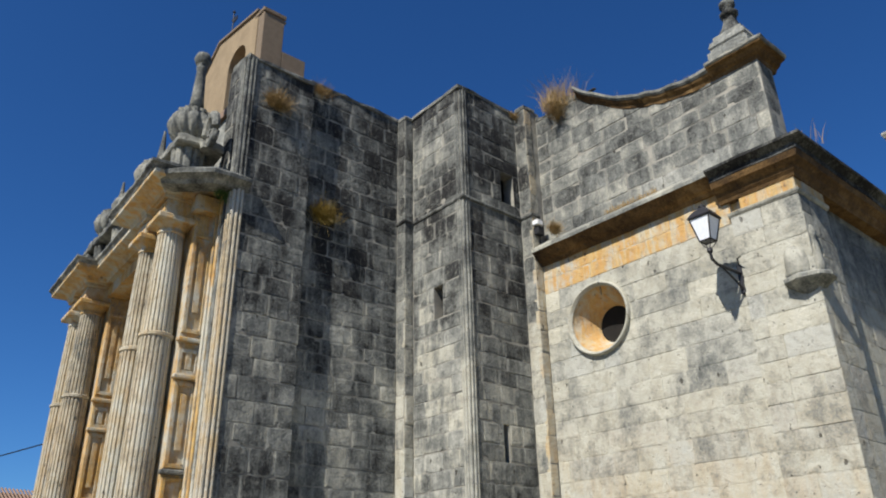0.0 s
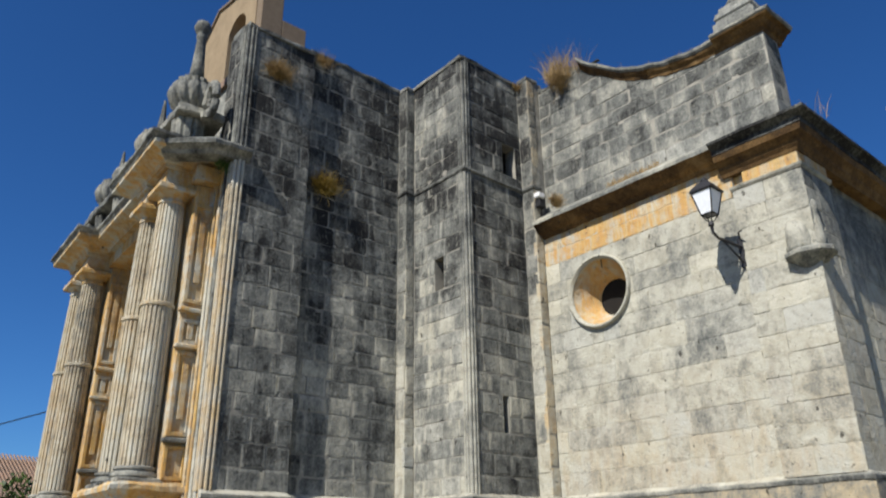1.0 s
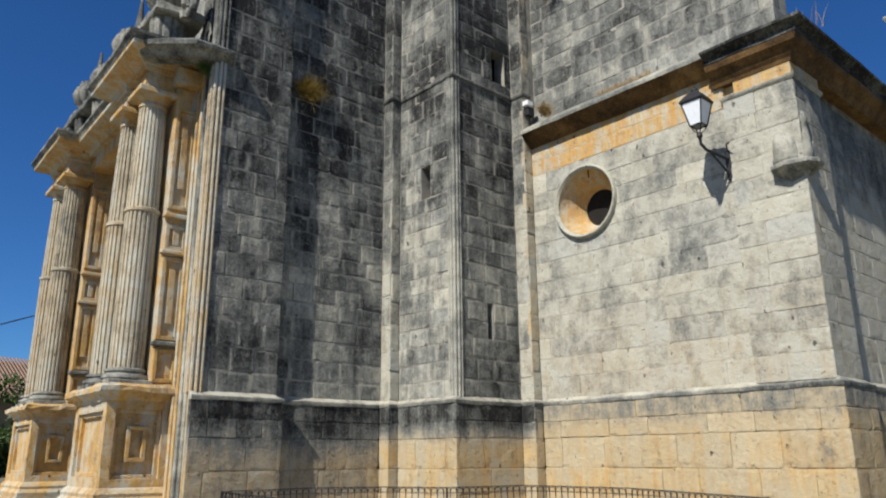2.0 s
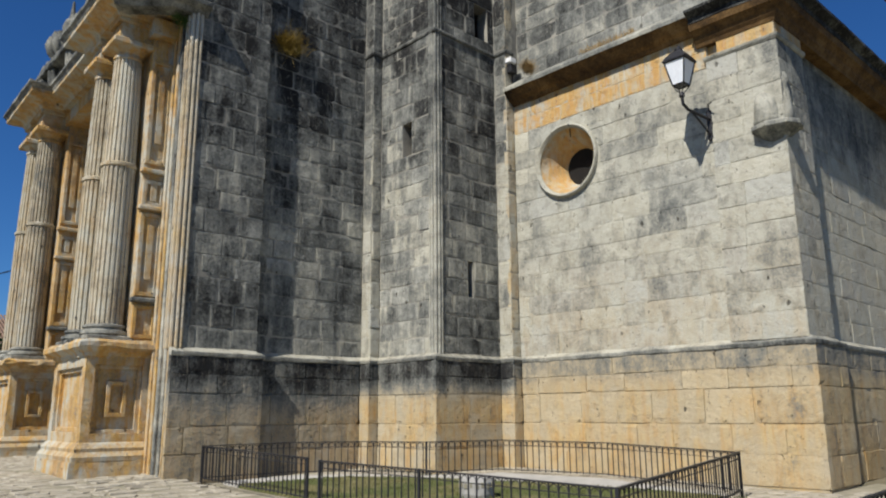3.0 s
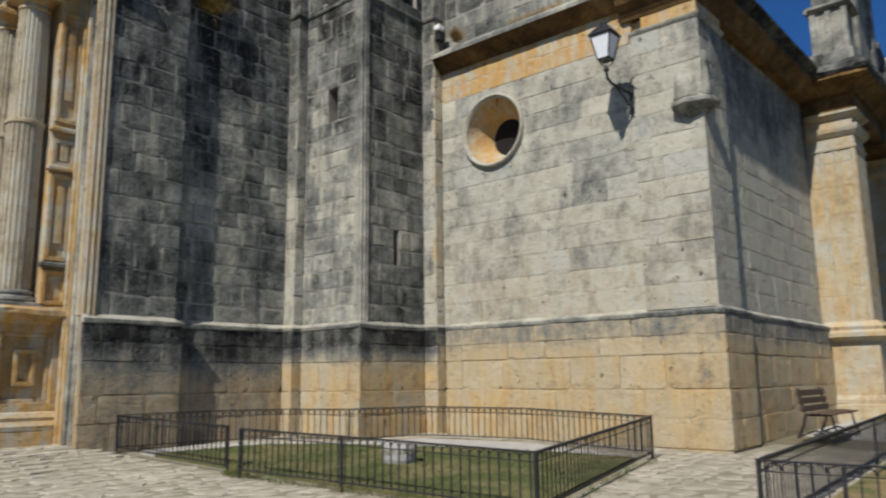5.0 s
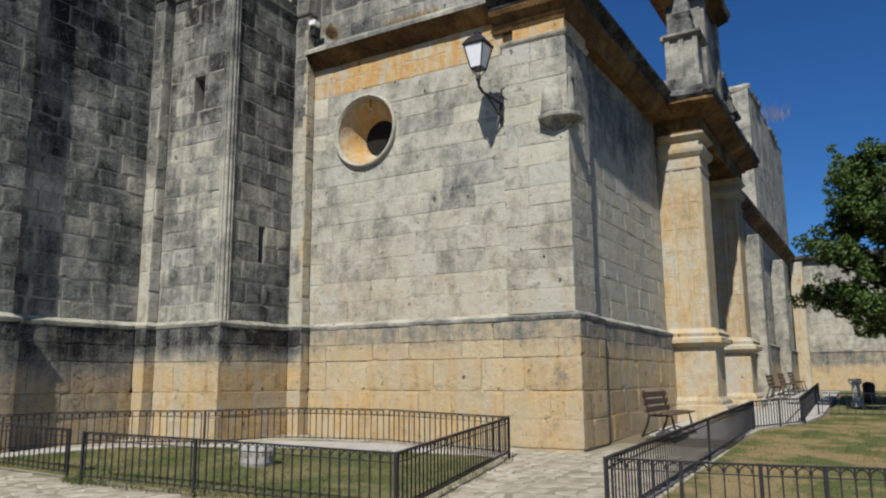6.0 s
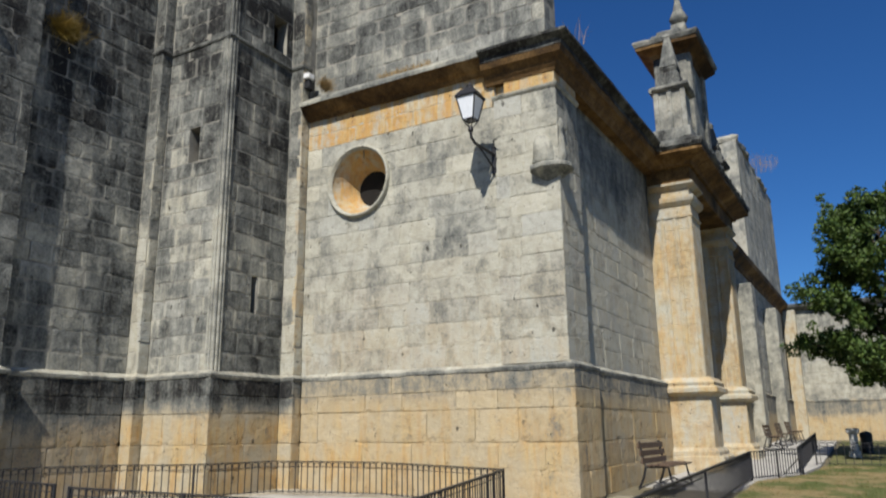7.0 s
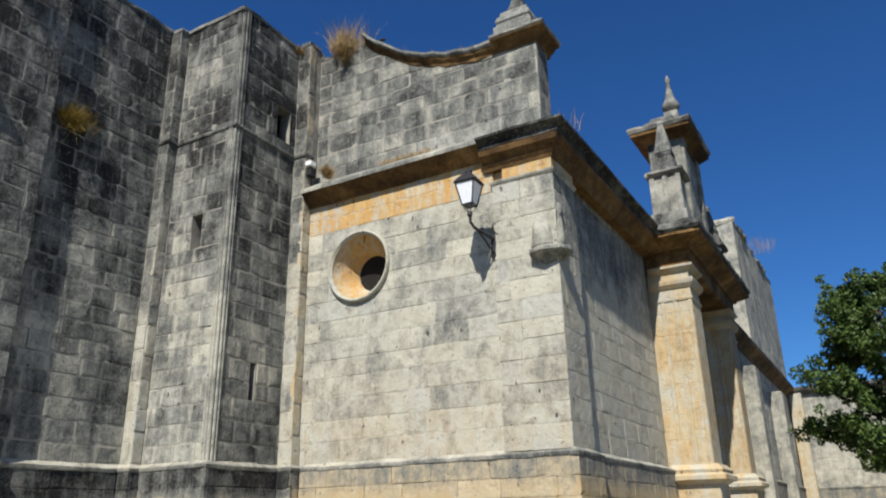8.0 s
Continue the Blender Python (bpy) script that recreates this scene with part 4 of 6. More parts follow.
def fence(label, group, pts, step=0.115, posts=(), between=0):
    """Bars between a top and a bottom rail, with little arches under the top rail; posts stand at the corners."""
    f = thing("iron_fence", label, "fence", group=group)
    bar = bmesh.new()
    add_box(bar, (-0.007, -0.007, 0.05), (0.007, 0.007, FH - 0.01))
    bar_me = bpy.data.meshes.new("bar")
    bar.to_mesh(bar_me)
    bar.free()
    bar_me.materials.append(M_IRON)
    post = bmesh.new()
    add_box(post, (-0.018, -0.018, -0.12), (0.018, 0.018, FH + 0.012), 0.004)
    post_me = bpy.data.meshes.new("post")
    post.to_mesh(post_me)
    post.free()
    post_me.materials.append(M_IRON)
    arch = bmesh.new()
    add_tube(arch, [(-step / 2 + 0.008, 0, 0), (-step * 0.4, 0, 0.035), (-step * 0.2, 0, 0.058), (0, 0, 0.066), (step * 0.2, 0, 0.058), (step * 0.4, 0, 0.035), (step / 2 - 0.008, 0, 0)], 0.006, 4)
    arch_me = bpy.data.meshes.new("arch")
    arch.to_mesh(arch_me)
    arch.free()
    arch_me.materials.append(M_IRON)

    def put(name, me, m):
        ob = new(name, me)
        ob.matrix_local = m
        ob.parent = f

    for at, ((x0, y0), (x1, y1)) in enumerate(zip(pts, pts[1:])):
        d = math.hypot(x1 - x0, y1 - y0)
        a = math.atan2(y1 - y0, x1 - x0)
        n = max(1, round(d / step))
        za, zb = gz(x0, y0), gz(x1, y1)
        rot = Matrix.Rotation(a, 4, "Z")
        for zl, w, t in ((FH, 0.022, 0.008), (0.075, 0.016, 0.007), (FH - 0.095, 0.008, 0.005)):
            bmx = bmesh.new()
            up = Matrix.Translation((x0, y0, za + zl)) @ rot @ Matrix.Rotation(-math.atan2(zb - za, d), 4, "Y")
            add_box(bmx, (-0.01, -w, -t), (math.hypot(d, zb - za) + 0.01, w, t), 0, up)
            part("rail", bmx, M_IRON, f)
        for i in range(n):
            k = (i + 0.5) / n
            x, y = x0 + (x1 - x0) * k, y0 + (y1 - y0) * k
            put("bar", bar_me, Matrix.Translation((x, y, gz(x, y))) @ rot)
            if i:
                k = i / n
                x, y = x0 + (x1 - x0) * k, y0 + (y1 - y0) * k
                put("arch", arch_me, Matrix.Translation((x, y, gz(x, y) + FH - 0.08)) @ rot)
        if posts and at not in posts:
            continue
        put("post", post_me, Matrix.Translation((x0, y0, za)) @ rot)
        for s in range(1, between + 1):
            k = s / (between + 1)
            x, y = x0 + (x1 - x0) * k, y0 + (y1 - y0) * k
            put("post", post_me, Matrix.Translation((x, y, gz(x, y) - 0.02)) @ rot)
    x, y = pts[-1]
    put("post", post_me, Matrix.Translation((x, y, gz(x, y))))
    return f


fence("low black wrought-iron fence round the church lawn, with little arches", "lawn fences", FENCE1[2:] + [FENCE1[0]], 0.125, (0, 1, 2, 3, 6))
fence("short black wrought-iron fence run beside the gap", "lawn fences", [FENCE1[0], FENCE1[1]], 0.125)
fence("black wrought-iron fence along the dry lawn and path", "lawn fences", [(7.75, 0.08), (7.45, 1.1), (7.2, 2.45), (18.1, 2.74), (20.2, 1.9)], 0.12, (), 1)
fence("black wrought-iron fence in front of the dry lawn", "lawn fences", [(9.2, -5.0), (7.8, 0.0)], 0.13)
fence("black wrought-iron fence at the far path", "lawn fences", [(20.5, 2.0), (32.0, 2.45)], 0.22)
fence("black wrought-iron fence round the far lawn", "lawn fences", [(23.5, 1.85), (23.5, -6.0)], 0.2)

# ---- facade ----
AF = radians(2.9)
FM = Matrix(((math.sin(AF), -math.cos(AF), 0, XF + 0.02), (math.cos(AF), math.sin(AF), 0, YP), (0, 0, 1, 0), (0, 0, 0, 1)))


def fthing(name, label, category, u=0.0, o=0.0, z=0.0, kind="", group=""):
    ob = new(name)
    ob.matrix_world = FM @ Matrix.Translation((u, o, z))
    return tagged(ob, label, category, group, kind)


wall_f = fthing("wall_facade", "warm ochre limestone wall of the columned front", "wall", kind="structure")
bm = bmesh.new()
add_box(bm, (0.06, -0.9, -0.3), (3.2, 0.0, 9.5))
add_box(bm, (7.0, -0.9, -0.3), (9.25, 0.0, 9.5))
add_box(bm, (3.2, -0.9, 7.4), (7.0, 0.0, 9.5))
add_box(bm, (3.2, -1.6, -0.3), (7.0, -1.3, 7.4))
add_box(bm, (8.85, -14, -0.3), (9.25, -0.9, 9.5))
part("wall_body", bm, M_FACADE, wall_f)
door = fthing("door_1", "dark weathered wooden church door in a deep arch", "door", 5.10, -1.28, 0, "structure")
bm = bmesh.new()
for i in range(8):
    add_box(bm, (-1.4 + i * 0.35 + 0.005, 0, -0.1), (-1.4 + (i + 1) * 0.35 - 0.005, 0.06, 4.4), 0.008)
part("leaf", bm, M_WOOD, door)

column = None
COLS = [(1.26, 0.80), (2.50, 0.80), (7.40, 0.80), (8.65, 0.80)]
for u, o in COLS:
    if column is None:
        column = fthing("column", "tall fluted limestone column with ochre stains on a pedestal", "column", u, o, 2.55, group="portal columns")
        bm = bmesh.new()
        add_box(bm, (-0.42, -0.42, 0), (0.42, 0.42, 0.10), 0.015)
        add_lathe(bm, [(0.40, 0.10), (0.43, 0.14), (0.42, 0.19), (0.36, 0.21), (0.345, 0.24), (0.38, 0.265), (0.375, 0.30), (0.33, 0.32)], 32)
        part("base", bm, M_ORNAMENT, column, "grey moulded base")
        bm = bmesh.new()
        add_lathe(bm, [(0.315, 0.31), (0.318, 1.2), (0.316, 2.2), (0.312, 3.40)], 176, flute=22, depth=0.03)
        lower_shaft = part("lower_shaft", bm, M_COLUMN, column)
        bm = bmesh.new()
        add_lathe(bm, [(0.312, 3.39), (0.34, 3.41), (0.34, 3.47), (0.312, 3.49)], 32)
        part("ring", bm, M_COLUMN, lower_shaft)
        bm = bmesh.new()
        add_lathe(bm, [(0.305, 3.48), (0.295, 4.2), (0.275, 5.1), (0.262, 5.66)], 176, flute=22, depth=0.028)
        part("upper_shaft", bm, M_COLUMN, column)
        bm = bmesh.new()
        add_lathe(bm, [(0.262, 5.66), (0.285, 5.68), (0.285, 5.72), (0.265, 5.74), (0.265, 5.78), (0.29, 5.80), (0.36, 5.87), (0.38, 5.90)], 32)
        add_box(bm, (-0.42, -0.42, 5.89), (0.42, 0.42, 6.02), 0.02)
        part("capital", bm, M_FACADE, column, "ochre-stained capital")
    else:
        copy_thing(column, FM @ Matrix.Translation((u, o, 2.55)))


def panel(bm, axis, a0, a1, z0, z1, at, rail=0.07, proud=0.05, boss=True):
    """A raised frame and a middle fillet on a face. axis 'o': the face looks towards -u at u = at, a along out;
    axis 'u': it looks outwards at out = at, a along u."""
    def put(p0, p1, q0, q1, d):
        if axis == "o":
            add_box(bm, (at - d, p0, q0), (at + 0.02, p1, q1), 0.006)
        else:
            add_box(bm, (p0, at - 0.02, q0), (p1, at + d, q1), 0.006)
    put(a0, a0 + rail, z0, z1, proud)
    put(a1 - rail, a1, z0, z1, proud)
    put(a0 + rail, a1 - rail, z0, z0 + rail, proud)
    put(a0 + rail, a1 - rail, z1 - rail, z1, proud)
    if boss:
        w, h = (a1 - a0), (z1 - z0)
        put(a0 + w * 0.36, a1 - w * 0.36, z0 + h * 0.2, z1 - h * 0.14, proud * 0.8)


for g0, g1, tag in ((0.84, 2.95, "near"), (6.95, 9.2, "far")):
    ped = fthing("pedestal", "square panelled limestone pedestal, ochre and worn", "pedestal", group="portal pedestals")
    bm = bmesh.new()
    add_box(bm, (g0 - 0.14, 0.0, -0.3), (g1 + 0.14, 1.34, 0.42))
    roughen(bm, 0.4, 0.02, 2.5)
    part("foot", bm, M_FACADE, ped)
    bm = bmesh.new()
    add_sweep(bm, [(g1, 0.0), (g1, 1.18), (g0, 1.18), (g0, 0.0)], [(-0.3, 0.42), (0.13, 0.42), (0.14, 0.50), (0.08, 0.58), (0.09, 0.64), (0.03, 0.72), (0.0, 0.74), (-0.3, 0.74)])
    part("base_moulding", bm, M_FACADE, ped)
    bm = bmesh.new()
    add_box(bm, (g0 + 0.13, -0.05, 0.42), (g1, 1.05, 2.30), 0.02)
    roughen(bm, 0.3, 0.012, 4.0)
    part("die", bm, M_FACADE, ped)
    for name, axis, a0, a1, z0, z1, at_f, rail, proud in (
            ("side_frame", "o", 0.0, 1.18, 0.72, 2.28, g0 + 0.13, 0.17, 0.13), ("side_moulding", "o", 0.17, 1.01, 0.89, 2.11, g0 + 0.13, 0.07, 0.07),
            ("side_boss", "o", 0.41, 0.77, 1.18, 1.82, g0 + 0.13, 0.07, 0.08), ("front_frame", "u", g0, g1, 0.72, 2.28, 1.05, 0.20, 0.13),
            ("front_moulding", "u", g0 + 0.2, g1 - 0.2, 0.92, 2.08, 1.05, 0.08, 0.07)):
        bm = bmesh.new()
        panel(bm, axis, a0, a1, z0, z1, at_f, rail, proud, False)
        roughen(bm, 0.3, 0.010, 4.0)
        part(name, bm, M_FACADE, ped)
    bm = bmesh.new()
    add_sweep(bm, [(g1, 0.0), (g1, 1.18), (g0, 1.18), (g0, 0.0)], [(-0.4, 2.26), (0.03, 2.26), (0.06, 2.32), (0.12, 2.36), (0.20, 2.42), (0.20, 2.50), (0.14, 2.55), (-0.4, 2.56)])
    add_box(bm, (g0 + 0.02, 0.0, 2.3), (g1 - 0.02, 1.15, 2.555))
    roughen(bm, 0.22, 0.045, 3.5)
    part("cap", bm, M_FACADE, ped)

    back_p = fthing("backing_pier", "panelled limestone pier behind the columns", "pier", group="portal piers")
    bm = bmesh.new()
    add_box(bm, (g0 + 0.02, -0.05, 2.55), (g1 - 0.02, 0.46, 8.72), 0.01)
    part("body", bm, M_FACADE, back_p)
    for z0, z1, rail in ((2.62, 3.25, 0.07), (3.42, 5.05, 0.08), (5.2, 5.72, 0.08), (6.05, 8.25, 0.08)):
        bm = bmesh.new()
        panel(bm, "o", 0.02, 0.45, z0, z1, g0 + 0.02, rail, 0.05, z0 > 3)
        part("panel", bm, M_FACADE, back_p)
    for z in (3.30, 5.10, 5.85):
        bm = bmesh.new()
        add_box(bm, (g0 - 0.10, 0.0, z), (g0 + 0.05, 0.52, z + 0.09), 0.02)
        part("band", bm, M_ORNAMENT if z < 4 else M_FACADE, back_p)
    for u, o in COLS:
        if g0 < u < g1:
            bm = bmesh.new()
            add_box(bm, (u - 0.30, 0.40, 8.56), (u + 0.30, 1.10, 8.86), 0.01)
            add_box(bm, (u - 0.27, 0.40, 8.85), (u + 0.27, 1.06, 8.96), 0.01)
            add_box(bm, (u - 0.33, 0.40, 8.95), (u + 0.33, 1.14, 9.06), 0.02)
            part("impost", bm, M_FACADE, back_p)

# ribs between pier and portal
ribs = fthing("trim_ribs", "vertical pale limestone ribs beside the portal", "moulding", kind="structure")
for k, (u, o) in enumerate(((0.16, 0.04), (0.33, 0.05), (0.52, 0.07), (0.70, 0.06))):
    bm = bmesh.new()
    add_box(bm, (u - 0.05, -0.05, 0.0), (u + 0.05, o + 0.02 * (k % 2), 9.4), 0.015)
    part("rib", bm, M_FACADE if k > 1 else M_BUTT, ribs)

ent = fthing("entablature", "broken-forward ochre limestone entablature with grey cornice", "entablature", kind="structure")
bm = bmesh.new()
add_box(bm, (0.6, -0.3, 8.72), (9.0, 0.55, 9.06))
part("architrave", bm, M_FACADE, ent)
CPF = [(8.95, -0.3), (8.95, 1.12), (6.85, 1.12), (6.85, 0.65), (3.1, 0.65), (3.1, 1.12), (0.88, 1.12), (0.88, -0.3)]
bm = bmesh.new()
add_sweep(bm, CPF, [(-0.6, 9.04), (0.04, 9.04), (0.08, 9.12), (0.14, 9.15), (0.38, 9.20), (0.42, 9.23), (0.42, 9.31), (-0.6, 9.31)])
roughen(bm, 0.5, 0.008)
# Orange stone, its colour standing in for light bounced onto the underside.
part("bed_mould", bm, M_FACADE, ent)
bm = bmesh.new()
add_sweep(bm, CPF, [(-0.6, 9.312), (0.43, 9.312), (0.46, 9.37), (0.51, 9.41), (0.51, 9.47), (0.1, 9.55), (-0.6, 9.57)])
add_box(bm, (0.3, -0.9, 9.3), (8.9, 0.5, 9.56))
roughen(bm, 0.4, 0.025)
part("crown", bm, M_ORNAMENT, ent, "grey lichen-covered crown moulding")
bm = bmesh.new()
add_sweep(bm, [(0.70, 1.30), (0.02, 0.45), (0.02, -0.30)], [(-0.3, 9.06), (0.02, 9.08), (0.08, 9.16), (0.22, 9.24), (0.24, 9.32), (0.1, 9.42), (-0.3, 9.50)])
roughen(bm, 0.3, 0.03)
part("return", bm, M_PIER, ent, "dark weathered return against the pier")


def attic(u, s, label, ball):
    """Ornaments on the cornice: two fluted dies under a slab, a gadrooned urn and an obelisk with a ball."""
    a = fthing("attic_ornament", label, "ornament", u, 0.45, 9.55, group="attic ornaments")
    for k, x in enumerate((-0.05, 0.62)):
        bm = bmesh.new()
        n = 40
        add_lathe(bm, [(0.33 * s, 0), (0.31 * s, 0.08), (0.26 * s, 0.12), (0.30 * s, 0.6 * s), (0.27 * s, 0.66 * s)], n, (x * s, 0.22 - 0.3 * k, 0), flute=10, depth=0.05)
        part("die", bm, M_ORNAMENT, a)
    bm = bmesh.new()
    add_box(bm, (-0.45 * s, -0.45, 0.64 * s), (1.05 * s, 0.62, 0.80 * s), 0.03)
    roughen(bm, 0.2, 0.04, 4)
    part("slab", bm, M_ORNAMENT, a)
    bm = bmesh.new()
    add_lathe(bm, [(0.16 * s, 0.80 * s), (0.24 * s, 0.86 * s), (0.16 * s, 0.95 * s), (0.20 * s, 1.02 * s), (0.40 * s, 1.18 * s), (0.46 * s, 1.38 * s), (0.42 * s, 1.52 * s), (0.30 * s, 1.62 * s), (0.34 * s, 1.68 * s), (0.12 * s, 1.8 * s)], 120, (0.25 * s, 0.1, 0), flute=12, depth=0.06)
    part("urn", bm, M_ORNAMENT, a, "", True)
    bm = bmesh.new()
    if ball:
        add_lathe(bm, [(0.19, 2.1), (0.14, 2.7), (0.11, 3.35), (0.13, 3.4), (0.13, 3.45), (0.08, 3.48), (0.16, 3.55), (0.21, 3.70), (0.16, 3.84), (0.05, 3.9)], 18, (0.25, 0.1, 0))
        part("obelisk", bm, M_ORNAMENT, a, "slender obelisk with a ball", True)
    else:
        add_lathe(bm, [(0.16, 1.4 * s), (0.10, 1.9 * s), (0.03, 2.5 * s)], 8, (0.05, 0.1, 0))
        part("spike", bm, M_ORNAMENT, a)
    # broken scroll
    bm = bmesh.new()
    pts, rad = [], []
    for i in range(30):
        t = i / 29
        ang = -0.4 + t * 8.0
        q = 0.46 * s * (1 - t) + 0.06
        pts.append((-0.75 * s + q * math.cos(ang) * 0.55, 0.05, 0.75 * s + q * math.sin(ang)))
        rad.append(0.095 * s * (1 - 0.5 * t))
    add_tube(bm, pts, rad, 8)
    roughen(bm, 0.3, 0.02, 5)
    part("scroll", bm, M_ORNAMENT, a)
    return a


attic(1.35, 1.25, "grey weathered urn, scroll and ball-topped obelisk on the cornice", True)
attic(3.9, 1.15, "broken grey stone scroll and urn on the cornice", False)
attic(5.9, 1.1, "broken grey stone scroll with a spike on the cornice", False)
attic(7.5, 1.2, "weathered urn and spike on the far cornice", False)
attic(8.5, 0.9, "weathered small urn and spike on the far cornice", False)

# belfry behind the front
bel = thing("belfry", "tan rendered bell gable with an arch and a sloping top", "belfry", "structure")
bm = bmesh.new()
arch_y, arch_z, arch_r = 19.3, 17.2, 0.62
inner = [(arch_y - arch_r, 14.5)] + [(arch_y - arch_r * math.cos(math.pi * i / 12), arch_z + arch_r * math.sin(math.pi * i / 12)) for i in range(13)] + [(arch_y + arch_r, 14.5)]
outer = [(18.0, 14.5), (18.0, 18.45), (20.9, 19.0), (22.3, 17.95), (22.8, 17.2), (23.2, 16.6), (23.2, 14.5)]
va = [bm.verts.new((8.0, y, z)) for y, z in outer + inner[::-1]]
vb = [bm.verts.new((8.9, y, z)) for y, z in outer + inner[::-1]]
bm.faces.new(va[::-1])
bm.faces.new(vb)
for i in range(len(va)):
    j = (i + 1) % len(va)
    bm.faces.new((va[i], va[j], vb[j], vb[i]))
add_box(bm, (8.0, 18.0, 9.0), (8.9, 23.2, 14.498))
part("wall", bm, M_RENDER, bel)
bm = bmesh.new()
add_box(bm, (8.02, 17.62, 9.0), (8.75, 17.998, 18.25), 0.02)
add_box(bm, (7.98, 17.58, 18.25), (8.8, 18.2, 18.42), 0.03)
add_box(bm, (8.751, 17.62, 9.0), (9.6, 18.4, 17.0), 0.02)
part("pier", bm, M_BRICK, bel, "darker brick side pier")
bm = bmesh.new()
add_box(bm, (7.93, 0, -0.05), (8.97, 3.0, 0.05), 0.01, Matrix.Translation((0, 17.95, 18.48)) @ Matrix.Rotation(math.atan2(0.55, 2.9), 4, "X"))
add_box(bm, (7.93, 0, -0.05), (8.97, 2.0, 0.05), 0.01, Matrix.Translation((0, 20.88, 19.04)) @ Matrix.Rotation(-math.atan2(1.05, 1.4), 4, "X"))
part("coping", bm, M_BRICK, bel)
vane = thing("weather_vane", "thin iron weather vane on the belfry", "weather vane", at=(8.45, 21.15, 18.85))
bm = bmesh.new()
add_tube(bm, [(0, 0, 0), (0, -0.02, 1.0), (0, 0, 2.05)], 0.022, 6)
rod = part("rod", bm, M_IRON, vane)
bm = bmesh.new()
add_box(bm, (-0.015, -0.34, 1.50), (0.015, -0.02, 1.66))
add_box(bm, (-0.015, -0.16, 1.66), (0.015, 0.10, 1.74))
add_lathe(bm, [(0.02, 1.98), (0.06, 2.04), (0.02, 2.12)], 10)
part("flag", bm, M_IRON, rod)

# ---- side portal ----
def portal_pier(x0, x1, label):
    p = thing("portal_pier", label, "pier", group="side portal piers")
    y0, y1 = 3.87, YS + 0.05
    bm = bmesh.new()
    add_box(bm, (x0 - 0.18, y0 - 0.30, -0.1), (x1 + 0.2, y1, 0.55), 0.03)
    roughen(bm, 0.3, 0.02)
    part("foot", bm, M_PORTAL, p)
    bm = bmesh.new()
    add_sweep(bm, [(x0 - 0.05, y1), (x0 - 0.05, y0 - 0.08), (x1 + 0.05, y0 - 0.08), (x1 + 0.05, y1)], [(-0.3, 0.55), (0.10, 0.55), (0.10, 0.64), (0.02, 0.74), (-0.3, 0.75)])
    part("foot_moulding", bm, M_PORTAL, p)
    bm = bmesh.new()
    add_box(bm, (x0 - 0.05, y0 - 0.08, 0.5), (x1 + 0.05, y1, 2.05), 0.015)
    part("die", bm, M_PORTAL, p)
    bm = bmesh.new()
    add_sweep(bm, [(x0 - 0.05, y1), (x0 - 0.05, y0 - 0.08), (x1 + 0.05, y0 - 0.08), (x1 + 0.05, y1)], [(-0.3, 2.0), (0.02, 2.0), (0.10, 2.06), (0.20, 2.10), (0.20, 2.20), (0.12, 2.26), (0.14, 2.34), (0.06, 2.42), (0.02, 2.47), (-0.3, 2.48)])
    roughen(bm, 0.4, 0.012)
    part("die_cap", bm, M_PORTAL, p)
    bm = bmesh.new()
    add_box(bm, (x0 + 0.03, y0 + 0.06, 2.4), (x1 - 0.03, y1, 7.62), 0.01)
    part("core", bm, M_PORTAL, p)
    zc = [2.46, 3.1, 3.85, 4.5, 5.1, 5.8, 6.4, 6.95]
    for a, b in zip(zc, zc[1:]):
        for ya, yb in ((y0, y0 + 0.34), (y0 + 0.36, y1 - 0.01)):
            bm = bmesh.new()
            add_box(bm, (x0, ya, a + 0.001), (x0 + 0.2, yb, b - 0.002), 0.004)
            part("stone_block", bm, M_PORTAL, p)
        bm = bmesh.new()
        add_box(bm, (x0 + 0.21, y0, a + 0.001), (x1, y0 + 0.2, b - 0.002), 0.004)
        part("stone_block", bm, M_PORTAL, p)
    for ya, yb in ((y0 + 0.02, y0 + 0.10), (y0 + 0.42, y0 + 0.48), (y0 + 0.72, y0 + 0.82)):
        bm = bmesh.new()
        add_box(bm, (x0 - 0.035, ya, 2.46), (x0 + 0.02, yb, 6.7), 0.012)
        part("fillet", bm, M_PORTAL, p)
    bm = bmesh.new()
    way = [(x0, y1), (x0, y0), (x1, y0), (x1, y1)]
    add_sweep(bm, way, [(-0.2, 6.72), (0.03, 6.72), (0.04, 6.78), (0.0, 6.80), (-0.2, 6.80)])
    add_sweep(bm, way, [(-0.2, 7.06), (0.02, 7.06), (0.10, 7.16), (0.12, 7.24), (0.12, 7.30), (-0.2, 7.31)])
    add_sweep(bm, way, [(-0.2, 7.52), (0.02, 7.52), (0.08, 7.58), (0.14, 7.62), (0.14, 7.68), (-0.2, 7.69)])
    add_box(bm, (x0 + 0.01, y0 + 0.01, 6.9), (x1 - 0.01, y1, 7.7))
    part("capital", bm, M_PORTAL, p)
    return p


portal_pier(20.0, 21.05, "tall yellow limestone portal pier with a moulded capital")
portal_pier(25.5, 26.5, "yellow limestone portal pier beside the side door")

